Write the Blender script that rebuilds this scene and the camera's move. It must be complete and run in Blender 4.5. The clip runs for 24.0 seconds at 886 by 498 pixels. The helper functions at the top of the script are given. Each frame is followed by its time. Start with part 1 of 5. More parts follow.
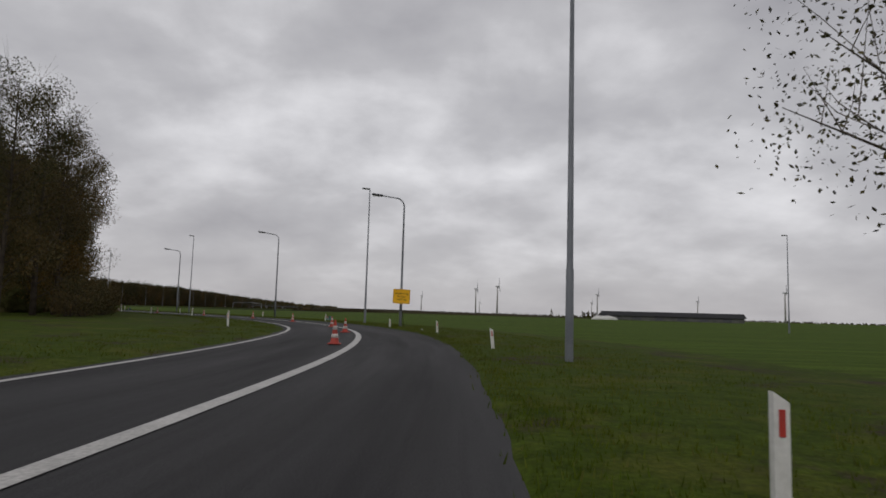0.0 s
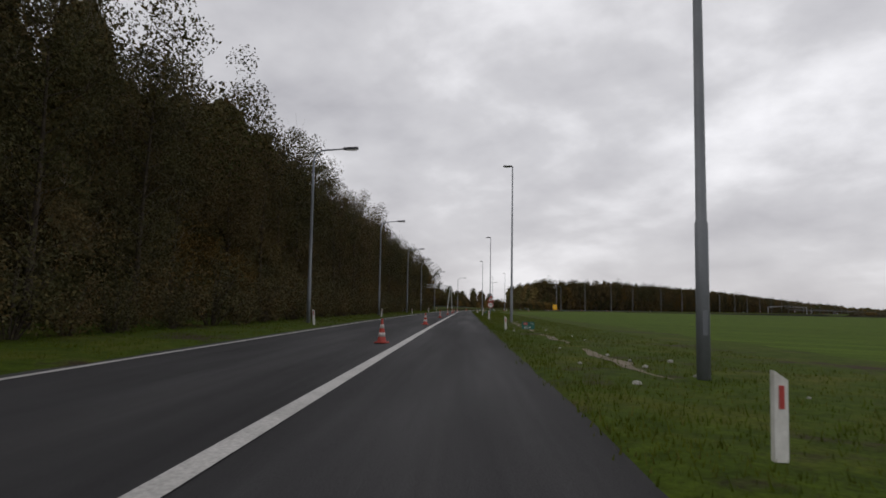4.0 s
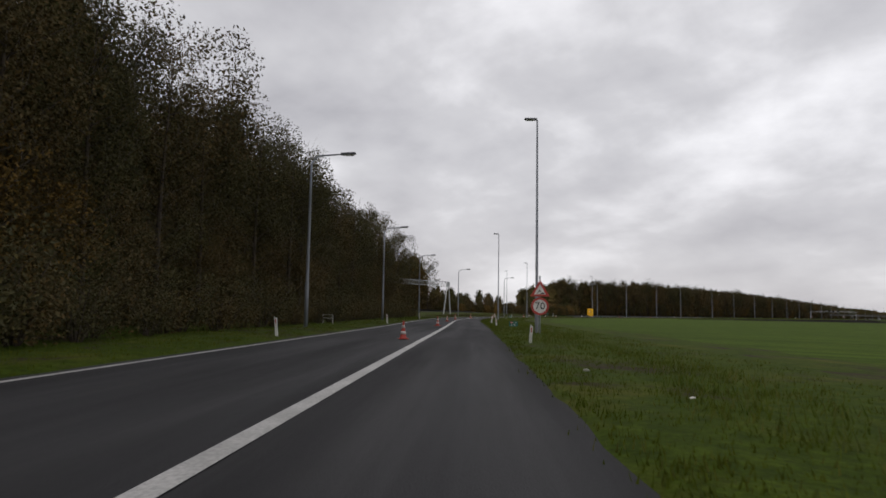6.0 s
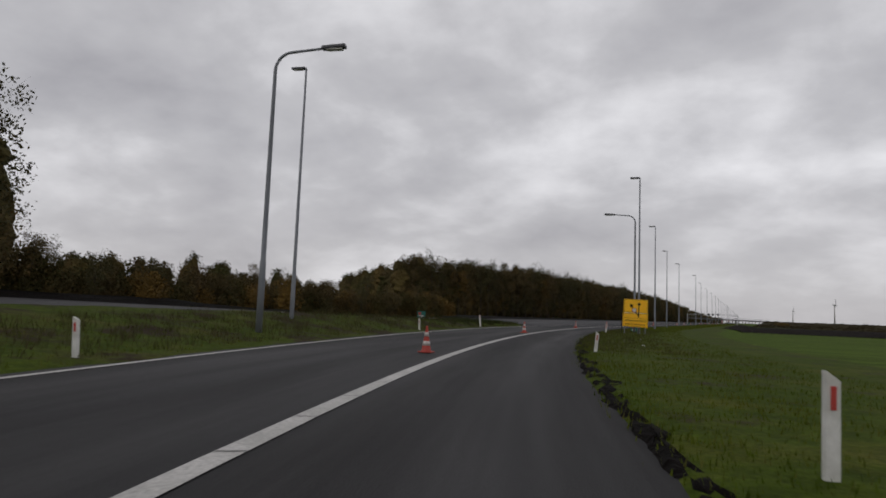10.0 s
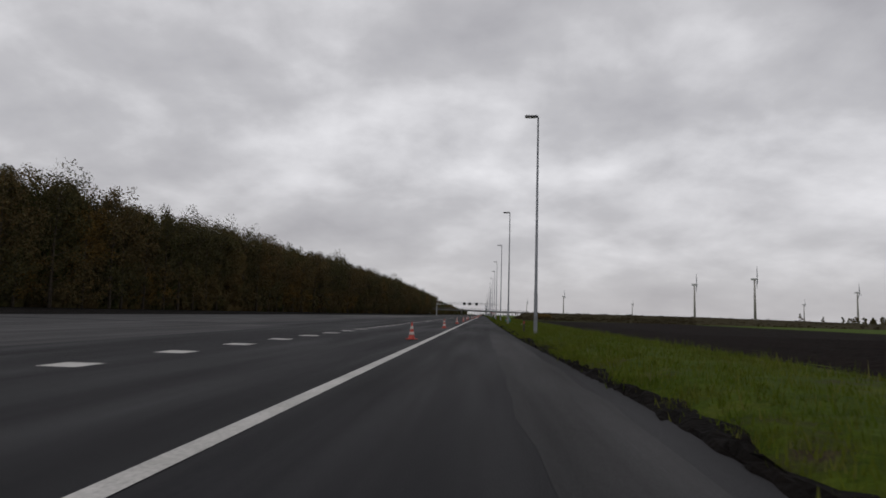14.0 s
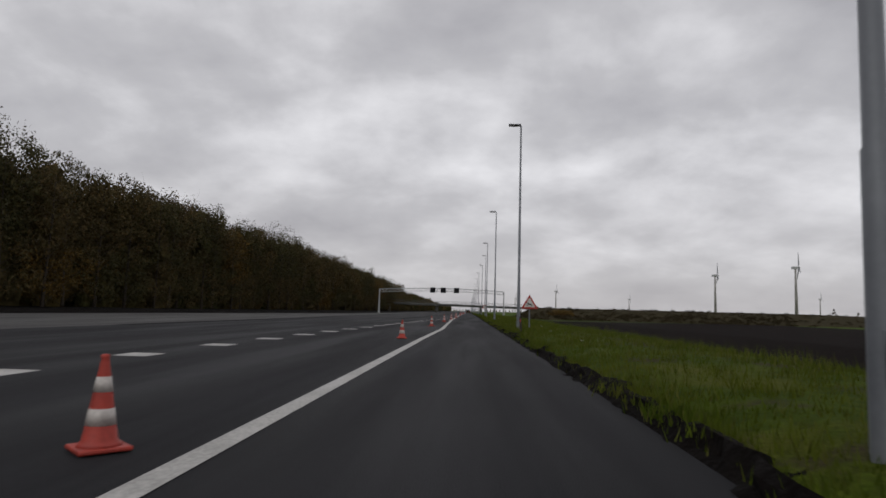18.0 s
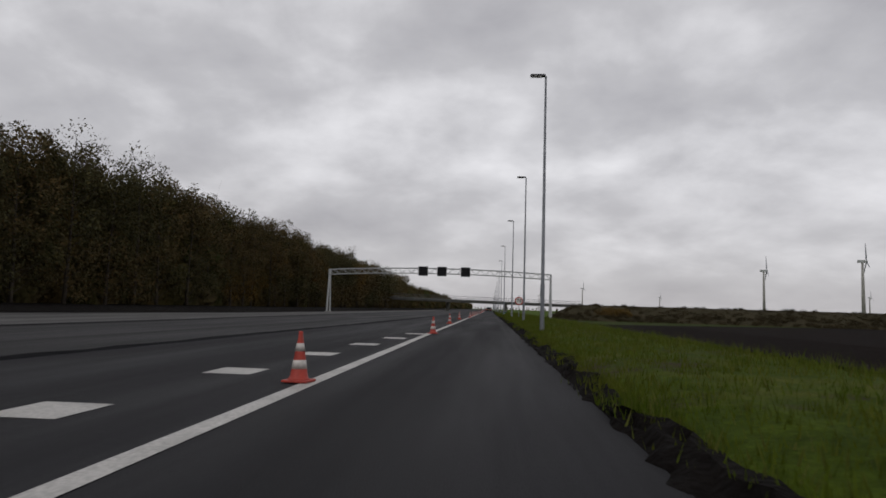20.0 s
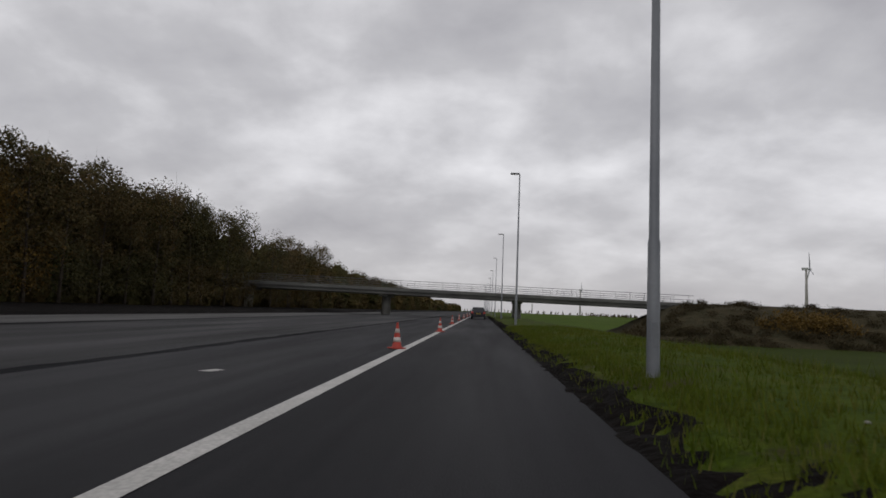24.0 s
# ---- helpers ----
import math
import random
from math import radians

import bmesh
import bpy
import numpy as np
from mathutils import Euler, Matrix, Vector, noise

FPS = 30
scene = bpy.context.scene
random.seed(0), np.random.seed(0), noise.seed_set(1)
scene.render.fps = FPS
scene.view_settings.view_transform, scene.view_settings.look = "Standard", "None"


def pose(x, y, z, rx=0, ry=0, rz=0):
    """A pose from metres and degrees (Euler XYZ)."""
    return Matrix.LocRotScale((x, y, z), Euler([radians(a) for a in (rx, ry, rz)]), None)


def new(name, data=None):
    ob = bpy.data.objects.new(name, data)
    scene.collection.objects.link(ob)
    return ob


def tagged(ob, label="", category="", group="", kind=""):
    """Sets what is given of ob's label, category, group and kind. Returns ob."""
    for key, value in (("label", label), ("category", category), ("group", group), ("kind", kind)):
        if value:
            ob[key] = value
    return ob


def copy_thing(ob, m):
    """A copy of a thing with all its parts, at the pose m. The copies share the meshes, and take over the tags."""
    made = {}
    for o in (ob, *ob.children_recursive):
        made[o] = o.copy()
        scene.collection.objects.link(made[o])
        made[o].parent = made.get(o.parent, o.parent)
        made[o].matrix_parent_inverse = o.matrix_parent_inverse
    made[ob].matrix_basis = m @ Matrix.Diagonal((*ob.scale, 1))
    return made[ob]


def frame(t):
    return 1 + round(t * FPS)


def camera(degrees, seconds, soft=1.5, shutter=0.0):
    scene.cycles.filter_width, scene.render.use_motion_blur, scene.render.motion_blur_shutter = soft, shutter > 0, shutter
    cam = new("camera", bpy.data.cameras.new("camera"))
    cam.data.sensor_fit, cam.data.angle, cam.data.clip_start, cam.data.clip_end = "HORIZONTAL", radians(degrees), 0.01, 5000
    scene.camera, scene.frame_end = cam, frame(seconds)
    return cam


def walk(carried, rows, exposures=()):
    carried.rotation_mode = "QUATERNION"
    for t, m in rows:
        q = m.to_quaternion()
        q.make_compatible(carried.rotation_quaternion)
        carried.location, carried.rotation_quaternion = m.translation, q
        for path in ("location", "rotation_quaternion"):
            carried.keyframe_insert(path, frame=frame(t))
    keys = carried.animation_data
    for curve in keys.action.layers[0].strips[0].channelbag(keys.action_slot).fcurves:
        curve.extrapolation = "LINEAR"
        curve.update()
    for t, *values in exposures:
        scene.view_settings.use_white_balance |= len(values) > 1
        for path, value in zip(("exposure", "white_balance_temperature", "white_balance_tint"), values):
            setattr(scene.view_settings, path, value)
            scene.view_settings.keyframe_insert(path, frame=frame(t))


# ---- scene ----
# ------------------------------------------------------------------ camera
cam = camera(68.7, 24.0, soft=1.7, shutter=0.03)
EYE = 1.01
PATH = [  # seconds, x, y, yaw, pitch, roll
    (0, 153.77, -358.74, -3.38, 5.62, 1.62), (0.5, 154.14, -347.81, 1.61, 6.04, 3.06), (1, 153.91, -336.67, 5.82, 5.56, 3.17),
    (1.5, 152.66, -325.27, 11.28, 4.68, 2.98), (2, 149.54, -313.62, 20.16, 4.5, 2.16), (2.5, 144.98, -302.36, 28.56, 5.14, 1.86),
    (4.5, 115.73, -261.27, 41.05, 4.91, 0.93), (5, 106.67, -249.71, 41.15, 5.15, 1.07), (5.5, 97.64, -238.1, 40.66, 6.17, 1.17),
    (6, 88.11, -225.83, 40.77, 5.49, 0.98), (6.5, 78.4, -213.48, 40.78, 5.12, 2.03), (7, 68.37, -200.66, 41.3, 5.09, 1.83),
    (7.5, 58.03, -187.56, 41.22, 4.89, 2.0), (8, 47.5, -174.22, 40.0, 5.08, 1.86), (8.5, 37.33, -160.73, 38.85, 5.19, 1.91),
    (9, 27.84, -146.66, 35.71, 5.26, 2.61), (9.5, 19.62, -132.1, 30.49, 5.35, 2.24), (10, 13.07, -116.59, 25.19, 5.55, 2.16),
    (10.6, 7.31, -96.21, 18.22, 5.24, 3.19), (11, 4.32, -82.2, 13.71, 5.64, 1.55), (11.4, 2.21, -67.89, 10.2, 5.82, 2.47),
    (13.8, 0.22, 22.12, 3.76, 5.55, 1.71), (14.2, -0.04, 37.24, 3.64, 5.81, 1.48), (14.8, -0.22, 59.58, 2.51, 5.4, 1.71),
    (15, -0.21, 66.92, 2.43, 5.39, 1.34), (15.5, -0.21, 85.04, 2.36, 5.78, 0.94), (16, -0.19, 102.92, 2.19, 5.68, 1.2),
    (16.5, -0.16, 120.55, 2.04, 5.85, 1.01), (17, -0.16, 138.03, 1.95, 5.68, 0.93), (17.5, -0.03, 155.41, 2.29, 5.79, 0.78),
    (18, -0.03, 172.64, 2.42, 5.41, 1.46), (18.5, 0.13, 189.74, 2.57, 5.54, 1.4), (20.5, 0.39, 255.44, 4.65, 5.09, 1.77),
    (21, 0.14, 271.77, 4.22, 5.37, 2.05), (21.5, -0.0, 287.4, 3.39, 5.27, 2.3), (22, -0.02, 302.98, 2.84, 5.1, 1.89),
    (22.5, 0.07, 318.19, 3.0, 5.27, 2.04), (23, 0.01, 332.92, 3.26, 5.31, 2.09), (23.5, -0.05, 347.27, 3.36, 5.13, 2.04),
    (24, -0.06, 361.64, 3.56, 5.36, 2.24)]
walk(cam, [(t, pose(x, y, EYE, 90 + pitch, 0, yaw) @ pose(0, 0, 0, 0, 0, roll)) for t, x, y, yaw, pitch, roll in PATH],
     exposures=[(0.0, -0.2), (1.0, -0.3), (2.5, -0.1), (4.5, 0.2), (8.3, 0.16), (9.3, -0.12), (11.5, -0.12), (13.5, -0.12), (24.0, -0.1)])

# ------------------------------------------------------------------ world and sun
SUN_EL, SUN_AZ = 38.0, 205.0
world = bpy.data.worlds.new("overcast_sky")
scene.world = world
world.use_nodes = True
wn, wl = world.node_tree.nodes, world.node_tree.links
wn.clear()


def wnode(kind, **values):
    n = wn.new(kind)
    for k, v in values.items():
        n.inputs[k].default_value = v
    return n


wout = wn.new("ShaderNodeOutputWorld")
tc = wn.new("ShaderNodeTexCoord")
sep = wn.new("ShaderNodeSeparateXYZ")
wl.new(tc.outputs["Generated"], sep.inputs[0])
up = wn.new("ShaderNodeMath"); up.operation = "MAXIMUM"; up.inputs[1].default_value = 0.0
wl.new(sep.outputs["Z"], up.inputs[0])
lift = wn.new("ShaderNodeMath"); lift.operation = "ADD"; lift.inputs[1].default_value = 0.36
wl.new(up.outputs[0], lift.inputs[0])
flat = wn.new("ShaderNodeCombineXYZ")
for axis in "XY":
    d = wn.new("ShaderNodeMath"); d.operation = "DIVIDE"
    wl.new(sep.outputs[axis], d.inputs[0]); wl.new(lift.outputs[0], d.inputs[1]); wl.new(d.outputs[0], flat.inputs[axis])


def cloud(scale, detail, rough, distort, where):
    n = wn.new("ShaderNodeTexNoise")
    n.inputs["Scale"].default_value, n.inputs["Detail"].default_value = scale, detail
    n.inputs["Roughness"].default_value, n.inputs["Distortion"].default_value = rough, distort
    m = wn.new("ShaderNodeMapping"); m.inputs["Location"].default_value = where
    wl.new(flat.outputs[0], m.inputs[0]); wl.new(m.outputs[0], n.inputs["Vector"])
    return n


big = cloud(1.15, 4.0, 0.48, 0.2, (5.3, 0.4, 0.0))
small = cloud(3.4, 7.0, 0.53, 0.12, (7.4, 2.2, 0.0))
mixn = wn.new("ShaderNodeMix"); mixn.data_type = "FLOAT"; mixn.inputs["Factor"].default_value = 0.44
wl.new(big.outputs["Fac"], mixn.inputs["A"]); wl.new(small.outputs["Fac"], mixn.inputs["B"])
ramp = wn.new("ShaderNodeValToRGB")
ramp.color_ramp.elements[0].position, ramp.color_ramp.elements[0].color = 0.33, (0.37, 0.365, 0.395, 1)
ramp.color_ramp.elements[1].position, ramp.color_ramp.elements[1].color = 0.65, (0.86, 0.855, 0.885, 1)
mid = ramp.color_ramp.elements.new(0.5); mid.color = (0.55, 0.545, 0.57, 1)
wl.new(mixn.outputs["Result"], ramp.inputs[0])
# thin bright band of clear air low over the horizon
band = wn.new("ShaderNodeMapRange"); band.inputs["From Min"].default_value = 0.0; band.inputs["From Max"].default_value = 0.24
band.inputs["To Min"].default_value = 0.5; band.inputs["To Max"].default_value = 0.0
wl.new(up.outputs[0], band.inputs["Value"])
glow = wn.new("ShaderNodeMix"); glow.data_type = "RGBA"
wl.new(band.outputs[0], glow.inputs["Factor"]); wl.new(ramp.outputs[0], glow.inputs["A"])
glow.inputs["B"].default_value = (0.56, 0.535, 0.545, 1)
sky = wn.new("ShaderNodeTexSky"); sky.sky_type = "NISHITA"; sky.sun_disc = False
sky.sun_elevation, sky.sun_rotation = radians(SUN_EL), radians(SUN_AZ)
bg_sky = wn.new("ShaderNodeBackground"); bg_sky.inputs["Strength"].default_value = 0.05
wl.new(sky.outputs[0], bg_sky.inputs[0])
bg = wn.new("ShaderNodeBackground"); bg.inputs["Strength"].default_value = 1.07
wl.new(glow.outputs["Result"], bg.inputs[0])
mixs = wn.new("ShaderNodeMixShader"); mixs.inputs[0].default_value = 0.94
wl.new(bg_sky.outputs[0], mixs.inputs[1]); wl.new(bg.outputs[0], mixs.inputs[2]); wl.new(mixs.outputs[0], wout.inputs[0])

sun = new("sun", bpy.data.lights.new("sun", "SUN"))
sun.data.energy, sun.data.angle, sun.data.color = 0.45, radians(25), (1.0, 0.97, 0.93)
sun.matrix_world = pose(0, 0, 60, 90 - SUN_EL, 0, 180 - SUN_AZ)


# ------------------------------------------------------------------ materials
def material(name, colour, rough=0.7, metal=0.0, colour2=None, scale=3.0, fine=40.0, bump=0.2, depth=0.02, spec=0.5, tint=None, third=None, grain=0.25, patches=None):
    """Two-scale noise over a base colour, with fine relief."""
    m = bpy.data.materials.new(name)
    m.use_nodes = True
    n, l = m.node_tree.nodes, m.node_tree.links
    b = n["Principled BSDF"]
    b.inputs["Roughness"].default_value, b.inputs["Metallic"].default_value = rough, metal
    b.inputs["Specular IOR Level"].default_value = spec
    geo = n.new("ShaderNodeNewGeometry")
    where = geo.outputs["Position"]
    n1 = n.new("ShaderNodeTexNoise"); n1.inputs["Scale"].default_value, n1.inputs["Detail"].default_value = scale, 5
    n2 = n.new("ShaderNodeTexNoise"); n2.inputs["Scale"].default_value, n2.inputs["Detail"].default_value = fine, 3
    l.new(where, n1.inputs["Vector"]); l.new(where, n2.inputs["Vector"])
    c2 = colour2 or tuple(0.7 * v for v in colour)
    mx = n.new("ShaderNodeMix"); mx.data_type = "RGBA"
    mx.inputs["A"].default_value, mx.inputs["B"].default_value = (*colour, 1), (*c2, 1)
    r = n.new("ShaderNodeMapRange"); r.inputs["From Min"].default_value, r.inputs["From Max"].default_value = 0.35, 0.65
    l.new(n1.outputs["Fac"], r.inputs["Value"]); l.new(r.outputs[0], mx.inputs["Factor"])
    mx2 = n.new("ShaderNodeMix"); mx2.data_type = "RGBA"; mx2.blend_type = "MULTIPLY"; mx2.inputs["Factor"].default_value = 1.0
    r2 = n.new("ShaderNodeMapRange"); r2.inputs["From Min"].default_value, r2.inputs["From Max"].default_value = 0.3, 0.7
    r2.inputs["To Min"].default_value, r2.inputs["To Max"].default_value = 1 - grain, 1 + grain
    l.new(n2.outputs["Fac"], r2.inputs["Value"])
    l.new(mx.outputs["Result"], mx2.inputs["A"]); l.new(r2.outputs[0], mx2.inputs["B"])
    out = mx2.outputs["Result"]
    if third:  # (colour, random source, from, to)
        col, source, lo, hi = third
        info = n.new("ShaderNodeObjectInfo").outputs["Random"] if source == "object" else geo.outputs["Random Per Island"]
        r3 = n.new("ShaderNodeMapRange"); r3.inputs["From Min"].default_value, r3.inputs["From Max"].default_value = lo, hi
        l.new(info, r3.inputs["Value"])
        mx3 = n.new("ShaderNodeMix"); mx3.data_type = "RGBA"
        l.new(r3.outputs[0], mx3.inputs["Factor"]); l.new(out, mx3.inputs["A"]); mx3.inputs["B"].default_value = (*col, 1)
        out = mx3.outputs["Result"]
    if patches:  # (colour, scale, from, to): bare places
        col, size, lo, hi = patches
        n4 = n.new("ShaderNodeTexNoise"); n4.inputs["Scale"].default_value, n4.inputs["Detail"].default_value = size, 6
        n4.inputs["Roughness"].default_value = 0.65
        r4 = n.new("ShaderNodeMapRange"); r4.inputs["From Min"].default_value, r4.inputs["From Max"].default_value = lo, hi
        mx4 = n.new("ShaderNodeMix"); mx4.data_type = "RGBA"
        l.new(where, n4.inputs["Vector"]); l.new(n4.outputs["Fac"], r4.inputs["Value"])
        l.new(r4.outputs[0], mx4.inputs["Factor"]); l.new(out, mx4.inputs["A"]); mx4.inputs["B"].default_value = (*col, 1)
        out = mx4.outputs["Result"]
    l.new(out, b.inputs["Base Color"])
    if bump:
        bp = n.new("ShaderNodeBump"); bp.inputs["Strength"].default_value, bp.inputs["Distance"].default_value = bump, depth
        l.new(n2.outputs["Fac"], bp.inputs["Height"]); l.new(bp.outputs[0], b.inputs["Normal"])
    return m


def road_surface(name, base, streak, speck=0.16, rough=0.85, spec=0.18):
    """Asphalt with wear streaks along the road (from the road's own coordinates), patches and fine grit."""
    m = bpy.data.materials.new(name)
    m.use_nodes = True
    n, l = m.node_tree.nodes, m.node_tree.links
    b = n["Principled BSDF"]
    b.inputs["Roughness"].default_value, b.inputs["Specular IOR Level"].default_value = rough, spec
    uv = n.new("ShaderNodeUVMap"); uv.uv_map = "road"
    geo = n.new("ShaderNodeNewGeometry")
    def tex(src, sx, sy, detail, scale=1.0):
        mp = n.new("ShaderNodeMapping"); mp.inputs["Scale"].default_value = (sx, sy, 1)
        t = n.new("ShaderNodeTexNoise"); t.inputs["Scale"].default_value, t.inputs["Detail"].default_value = scale, detail
        l.new(src, mp.inputs[0]); l.new(mp.outputs[0], t.inputs["Vector"])
        return t.outputs["Fac"]
    def ranged(src, lo, hi, a, c):
        r = n.new("ShaderNodeMapRange")
        for k, v in zip(("From Min", "From Max", "To Min", "To Max"), (lo, hi, a, c)):
            r.inputs[k].default_value = v
        l.new(src, r.inputs["Value"])
        return r.outputs[0]
    def mul(a, c):
        q = n.new("ShaderNodeMath"); q.operation = "MULTIPLY"
        l.new(a, q.inputs[0]); l.new(c, q.inputs[1])
        return q.outputs[0]
    s1 = ranged(tex(uv.outputs[0], 1.6, 0.02, 4), 0.32, 0.68, 0.0, 1.0)
    s2 = ranged(tex(uv.outputs[0], 0.5, 0.09, 5), 0.35, 0.68, 0.72, 1.22)
    s3 = ranged(tex(uv.outputs[0], 9.0, 0.25, 3), 0.35, 0.7, 0.9, 1.12)
    g1 = tex(geo.outputs["Position"], 1, 1, 2, 70.0)
    grit = ranged(g1, 0.3, 0.72, 1 - 2.2 * speck, 1 + 3.2 * speck)
    mx = n.new("ShaderNodeMix"); mx.data_type = "RGBA"
    mx.inputs["A"].default_value, mx.inputs["B"].default_value = (*base, 1), (*streak, 1)
    l.new(s1, mx.inputs["Factor"])
    mm = n.new("ShaderNodeMix"); mm.data_type = "RGBA"; mm.blend_type = "MULTIPLY"; mm.inputs["Factor"].default_value = 1
    l.new(mx.outputs["Result"], mm.inputs["A"]); l.new(mul(mul(s2, grit), s3), mm.inputs["B"])
    l.new(mm.outputs["Result"], b.inputs["Base Color"])
    l.new(ranged(tex(uv.outputs[0], 0.8, 0.05, 3), 0.35, 0.65, rough - 0.14, rough + 0.1), b.inputs["Roughness"])
    bp = n.new("ShaderNodeBump"); bp.inputs["Strength"].default_value, bp.inputs["Distance"].default_value = 0.5, 0.01
    l.new(g1, bp.inputs["Height"]); l.new(bp.outputs[0], b.inputs["Normal"])
    return m


def turf(name, dark, mid, straw, bare=None, rows=None, worn=(0.56, 0.63)):
    """Rough grass: broad patches, tufts and fine blades in three greens, straw, and bare earth where it is worn."""
    m = bpy.data.materials.new(name)
    m.use_nodes = True
    n, l = m.node_tree.nodes, m.node_tree.links
    b = n["Principled BSDF"]
    b.inputs["Roughness"].default_value, b.inputs["Specular IOR Level"].default_value = 0.95, 0.05
    where = n.new("ShaderNodeNewGeometry").outputs["Position"]
    def noise(scale, detail, rough=0.6, stretch=None):
        t = n.new("ShaderNodeTexNoise")
        t.inputs["Scale"].default_value, t.inputs["Detail"].default_value, t.inputs["Roughness"].default_value = scale, detail, rough
        src = where
        if stretch:
            mp = n.new("ShaderNodeMapping"); mp.inputs["Rotation"].default_value, mp.inputs["Scale"].default_value = (0, 0, stretch[0]), (stretch[1], stretch[2], 1)
            l.new(where, mp.inputs[0]); src = mp.outputs[0]
        l.new(src, t.inputs["Vector"])
        return t.outputs["Fac"]
    def blend(a, c, fac, lo, hi):
        r = n.new("ShaderNodeMapRange"); r.inputs["From Min"].default_value, r.inputs["From Max"].default_value = lo, hi
        l.new(fac, r.inputs["Value"])
        x = n.new("ShaderNodeMix"); x.data_type = "RGBA"
        for key, v in (("A", a), ("B", c)):
            if isinstance(v, tuple):
                x.inputs[key].default_value = (*v, 1)
            else:
                l.new(v, x.inputs[key])
        l.new(r.outputs[0], x.inputs["Factor"])
        return x.outputs["Result"]
    tuft, fine = noise(2.6, 6, 0.7), noise(17, 4, 0.7)
    out = blend(dark, mid, tuft, 0.36, 0.62)
    out = blend(out, straw, noise(0.42, 6, 0.7), 0.50, 0.72)
    if rows:
        out = blend(out, tuple(1.35 * v for v in mid), noise(0.8, 3, 0.5, rows), 0.42, 0.62)
    if bare:
        out = blend(out, bare, noise(0.33, 7, 0.72), *worn)
    g = n.new("ShaderNodeMix"); g.data_type = "RGBA"; g.blend_type = "MULTIPLY"; g.inputs["Factor"].default_value = 1.0
    r = n.new("ShaderNodeMapRange")
    for k, v in zip(("From Min", "From Max", "To Min", "To Max"), (0.3, 0.7, 0.55, 1.45)):
        r.inputs[k].default_value = v
    l.new(fine, r.inputs["Value"]); l.new(out, g.inputs["A"]); l.new(r.outputs[0], g.inputs["B"])
    l.new(g.outputs["Result"], b.inputs["Base Color"])
    bp = n.new("ShaderNodeBump"); bp.inputs["Strength"].default_value, bp.inputs["Distance"].default_value = 0.5, 0.05
    l.new(tuft, bp.inputs["Height"]); l.new(bp.outputs[0], b.inputs["Normal"])
    return m


ASPHALT = road_surface("asphalt", (0.024, 0.0235, 0.0245), (0.033, 0.032, 0.0325))
ASPHALT_NEW = road_surface("fresh_asphalt", (0.0125, 0.0125, 0.0145), (0.0175, 0.0175, 0.0195), 0.10)
ASPHALT_PALE = road_surface("milled_asphalt", (0.026, 0.0255, 0.027), (0.062, 0.060, 0.062), 0.14)
ASPHALT_WET = road_surface("damp_new_asphalt", (0.0085, 0.0085, 0.010), (0.012, 0.012, 0.0135), 0.08, 0.88, 0.06)
ASPHALT_GREY = road_surface("worn_grey_asphalt", (0.020, 0.020, 0.021), (0.034, 0.033, 0.034), 0.14)
ASPHALT_BAND = road_surface("dry_pale_asphalt", (0.060, 0.058, 0.057), (0.085, 0.082, 0.080), 0.12)
PAINT = material("road_paint", (0.44, 0.425, 0.405), 0.6, colour2=(0.34, 0.33, 0.31), scale=1.3, fine=30, bump=0.2, depth=0.004)
GRASS = turf("grass_ground", (0.025, 0.041, 0.003), (0.049, 0.071, 0.006), (0.078, 0.078, 0.013), (0.040, 0.030, 0.019), None, (0.54, 0.62))
GORE = turf("torn_gore_ground", (0.027, 0.043, 0.004), (0.052, 0.072, 0.008), (0.070, 0.066, 0.016), (0.030, 0.022, 0.014), None, (0.49, 0.58))
FIELD = turf("crop_field", (0.027, 0.048, 0.003), (0.044, 0.072, 0.005), (0.062, 0.080, 0.007), None, (0.65, 0.06, 1.6))
CROP = turf("young_crop", (0.016, 0.025, 0.003), (0.025, 0.036, 0.004), (0.036, 0.042, 0.006), None, (0.65, 0.06, 1.6))
TRACK = material("bare_brown_track", (0.095, 0.080, 0.060), 0.95, colour2=(0.060, 0.050, 0.036), scale=1.5, fine=14, bump=0.6, depth=0.03, spec=0.1)
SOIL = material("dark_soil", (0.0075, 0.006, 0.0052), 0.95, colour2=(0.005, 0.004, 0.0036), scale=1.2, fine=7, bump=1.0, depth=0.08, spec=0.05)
PLOUGH = material("ploughed_soil", (0.0095, 0.0062, 0.0050), 0.95, colour2=(0.0065, 0.0045, 0.0038), scale=0.3, fine=3, bump=1.0, depth=0.1, spec=0.03)
SAND = material("bare_sandy_soil", (0.20, 0.17, 0.13), 0.95, colour2=(0.13, 0.11, 0.08), scale=1.5, fine=14, bump=0.6, depth=0.03, spec=0.1)
BLADE = material("grass_blades", (0.054, 0.082, 0.007), 0.8, colour2=(0.080, 0.092, 0.011), scale=0.45, fine=4, bump=0, spec=0.05, third=((0.14, 0.125, 0.042), "island", 0.7, 1.2))
WEED = material("yellow_green_weeds", (0.085, 0.105, 0.014), 0.8, colour2=(0.060, 0.090, 0.012), scale=0.5, fine=4, bump=0, spec=0.06, third=((0.15, 0.13, 0.04), "island", 0.6, 1.2))
WEED_DARK = material("dark_green_weeds", (0.022, 0.032, 0.010), 0.85, colour2=(0.034, 0.044, 0.013), scale=0.6, fine=4, bump=0, spec=0.05)
DRY_WEED = material("brown_dry_weeds", (0.075, 0.060, 0.032), 0.85, colour2=(0.050, 0.046, 0.020), scale=0.8, fine=4, bump=0, spec=0.05, third=((0.060, 0.085, 0.016), "island", 0.5, 1.1))
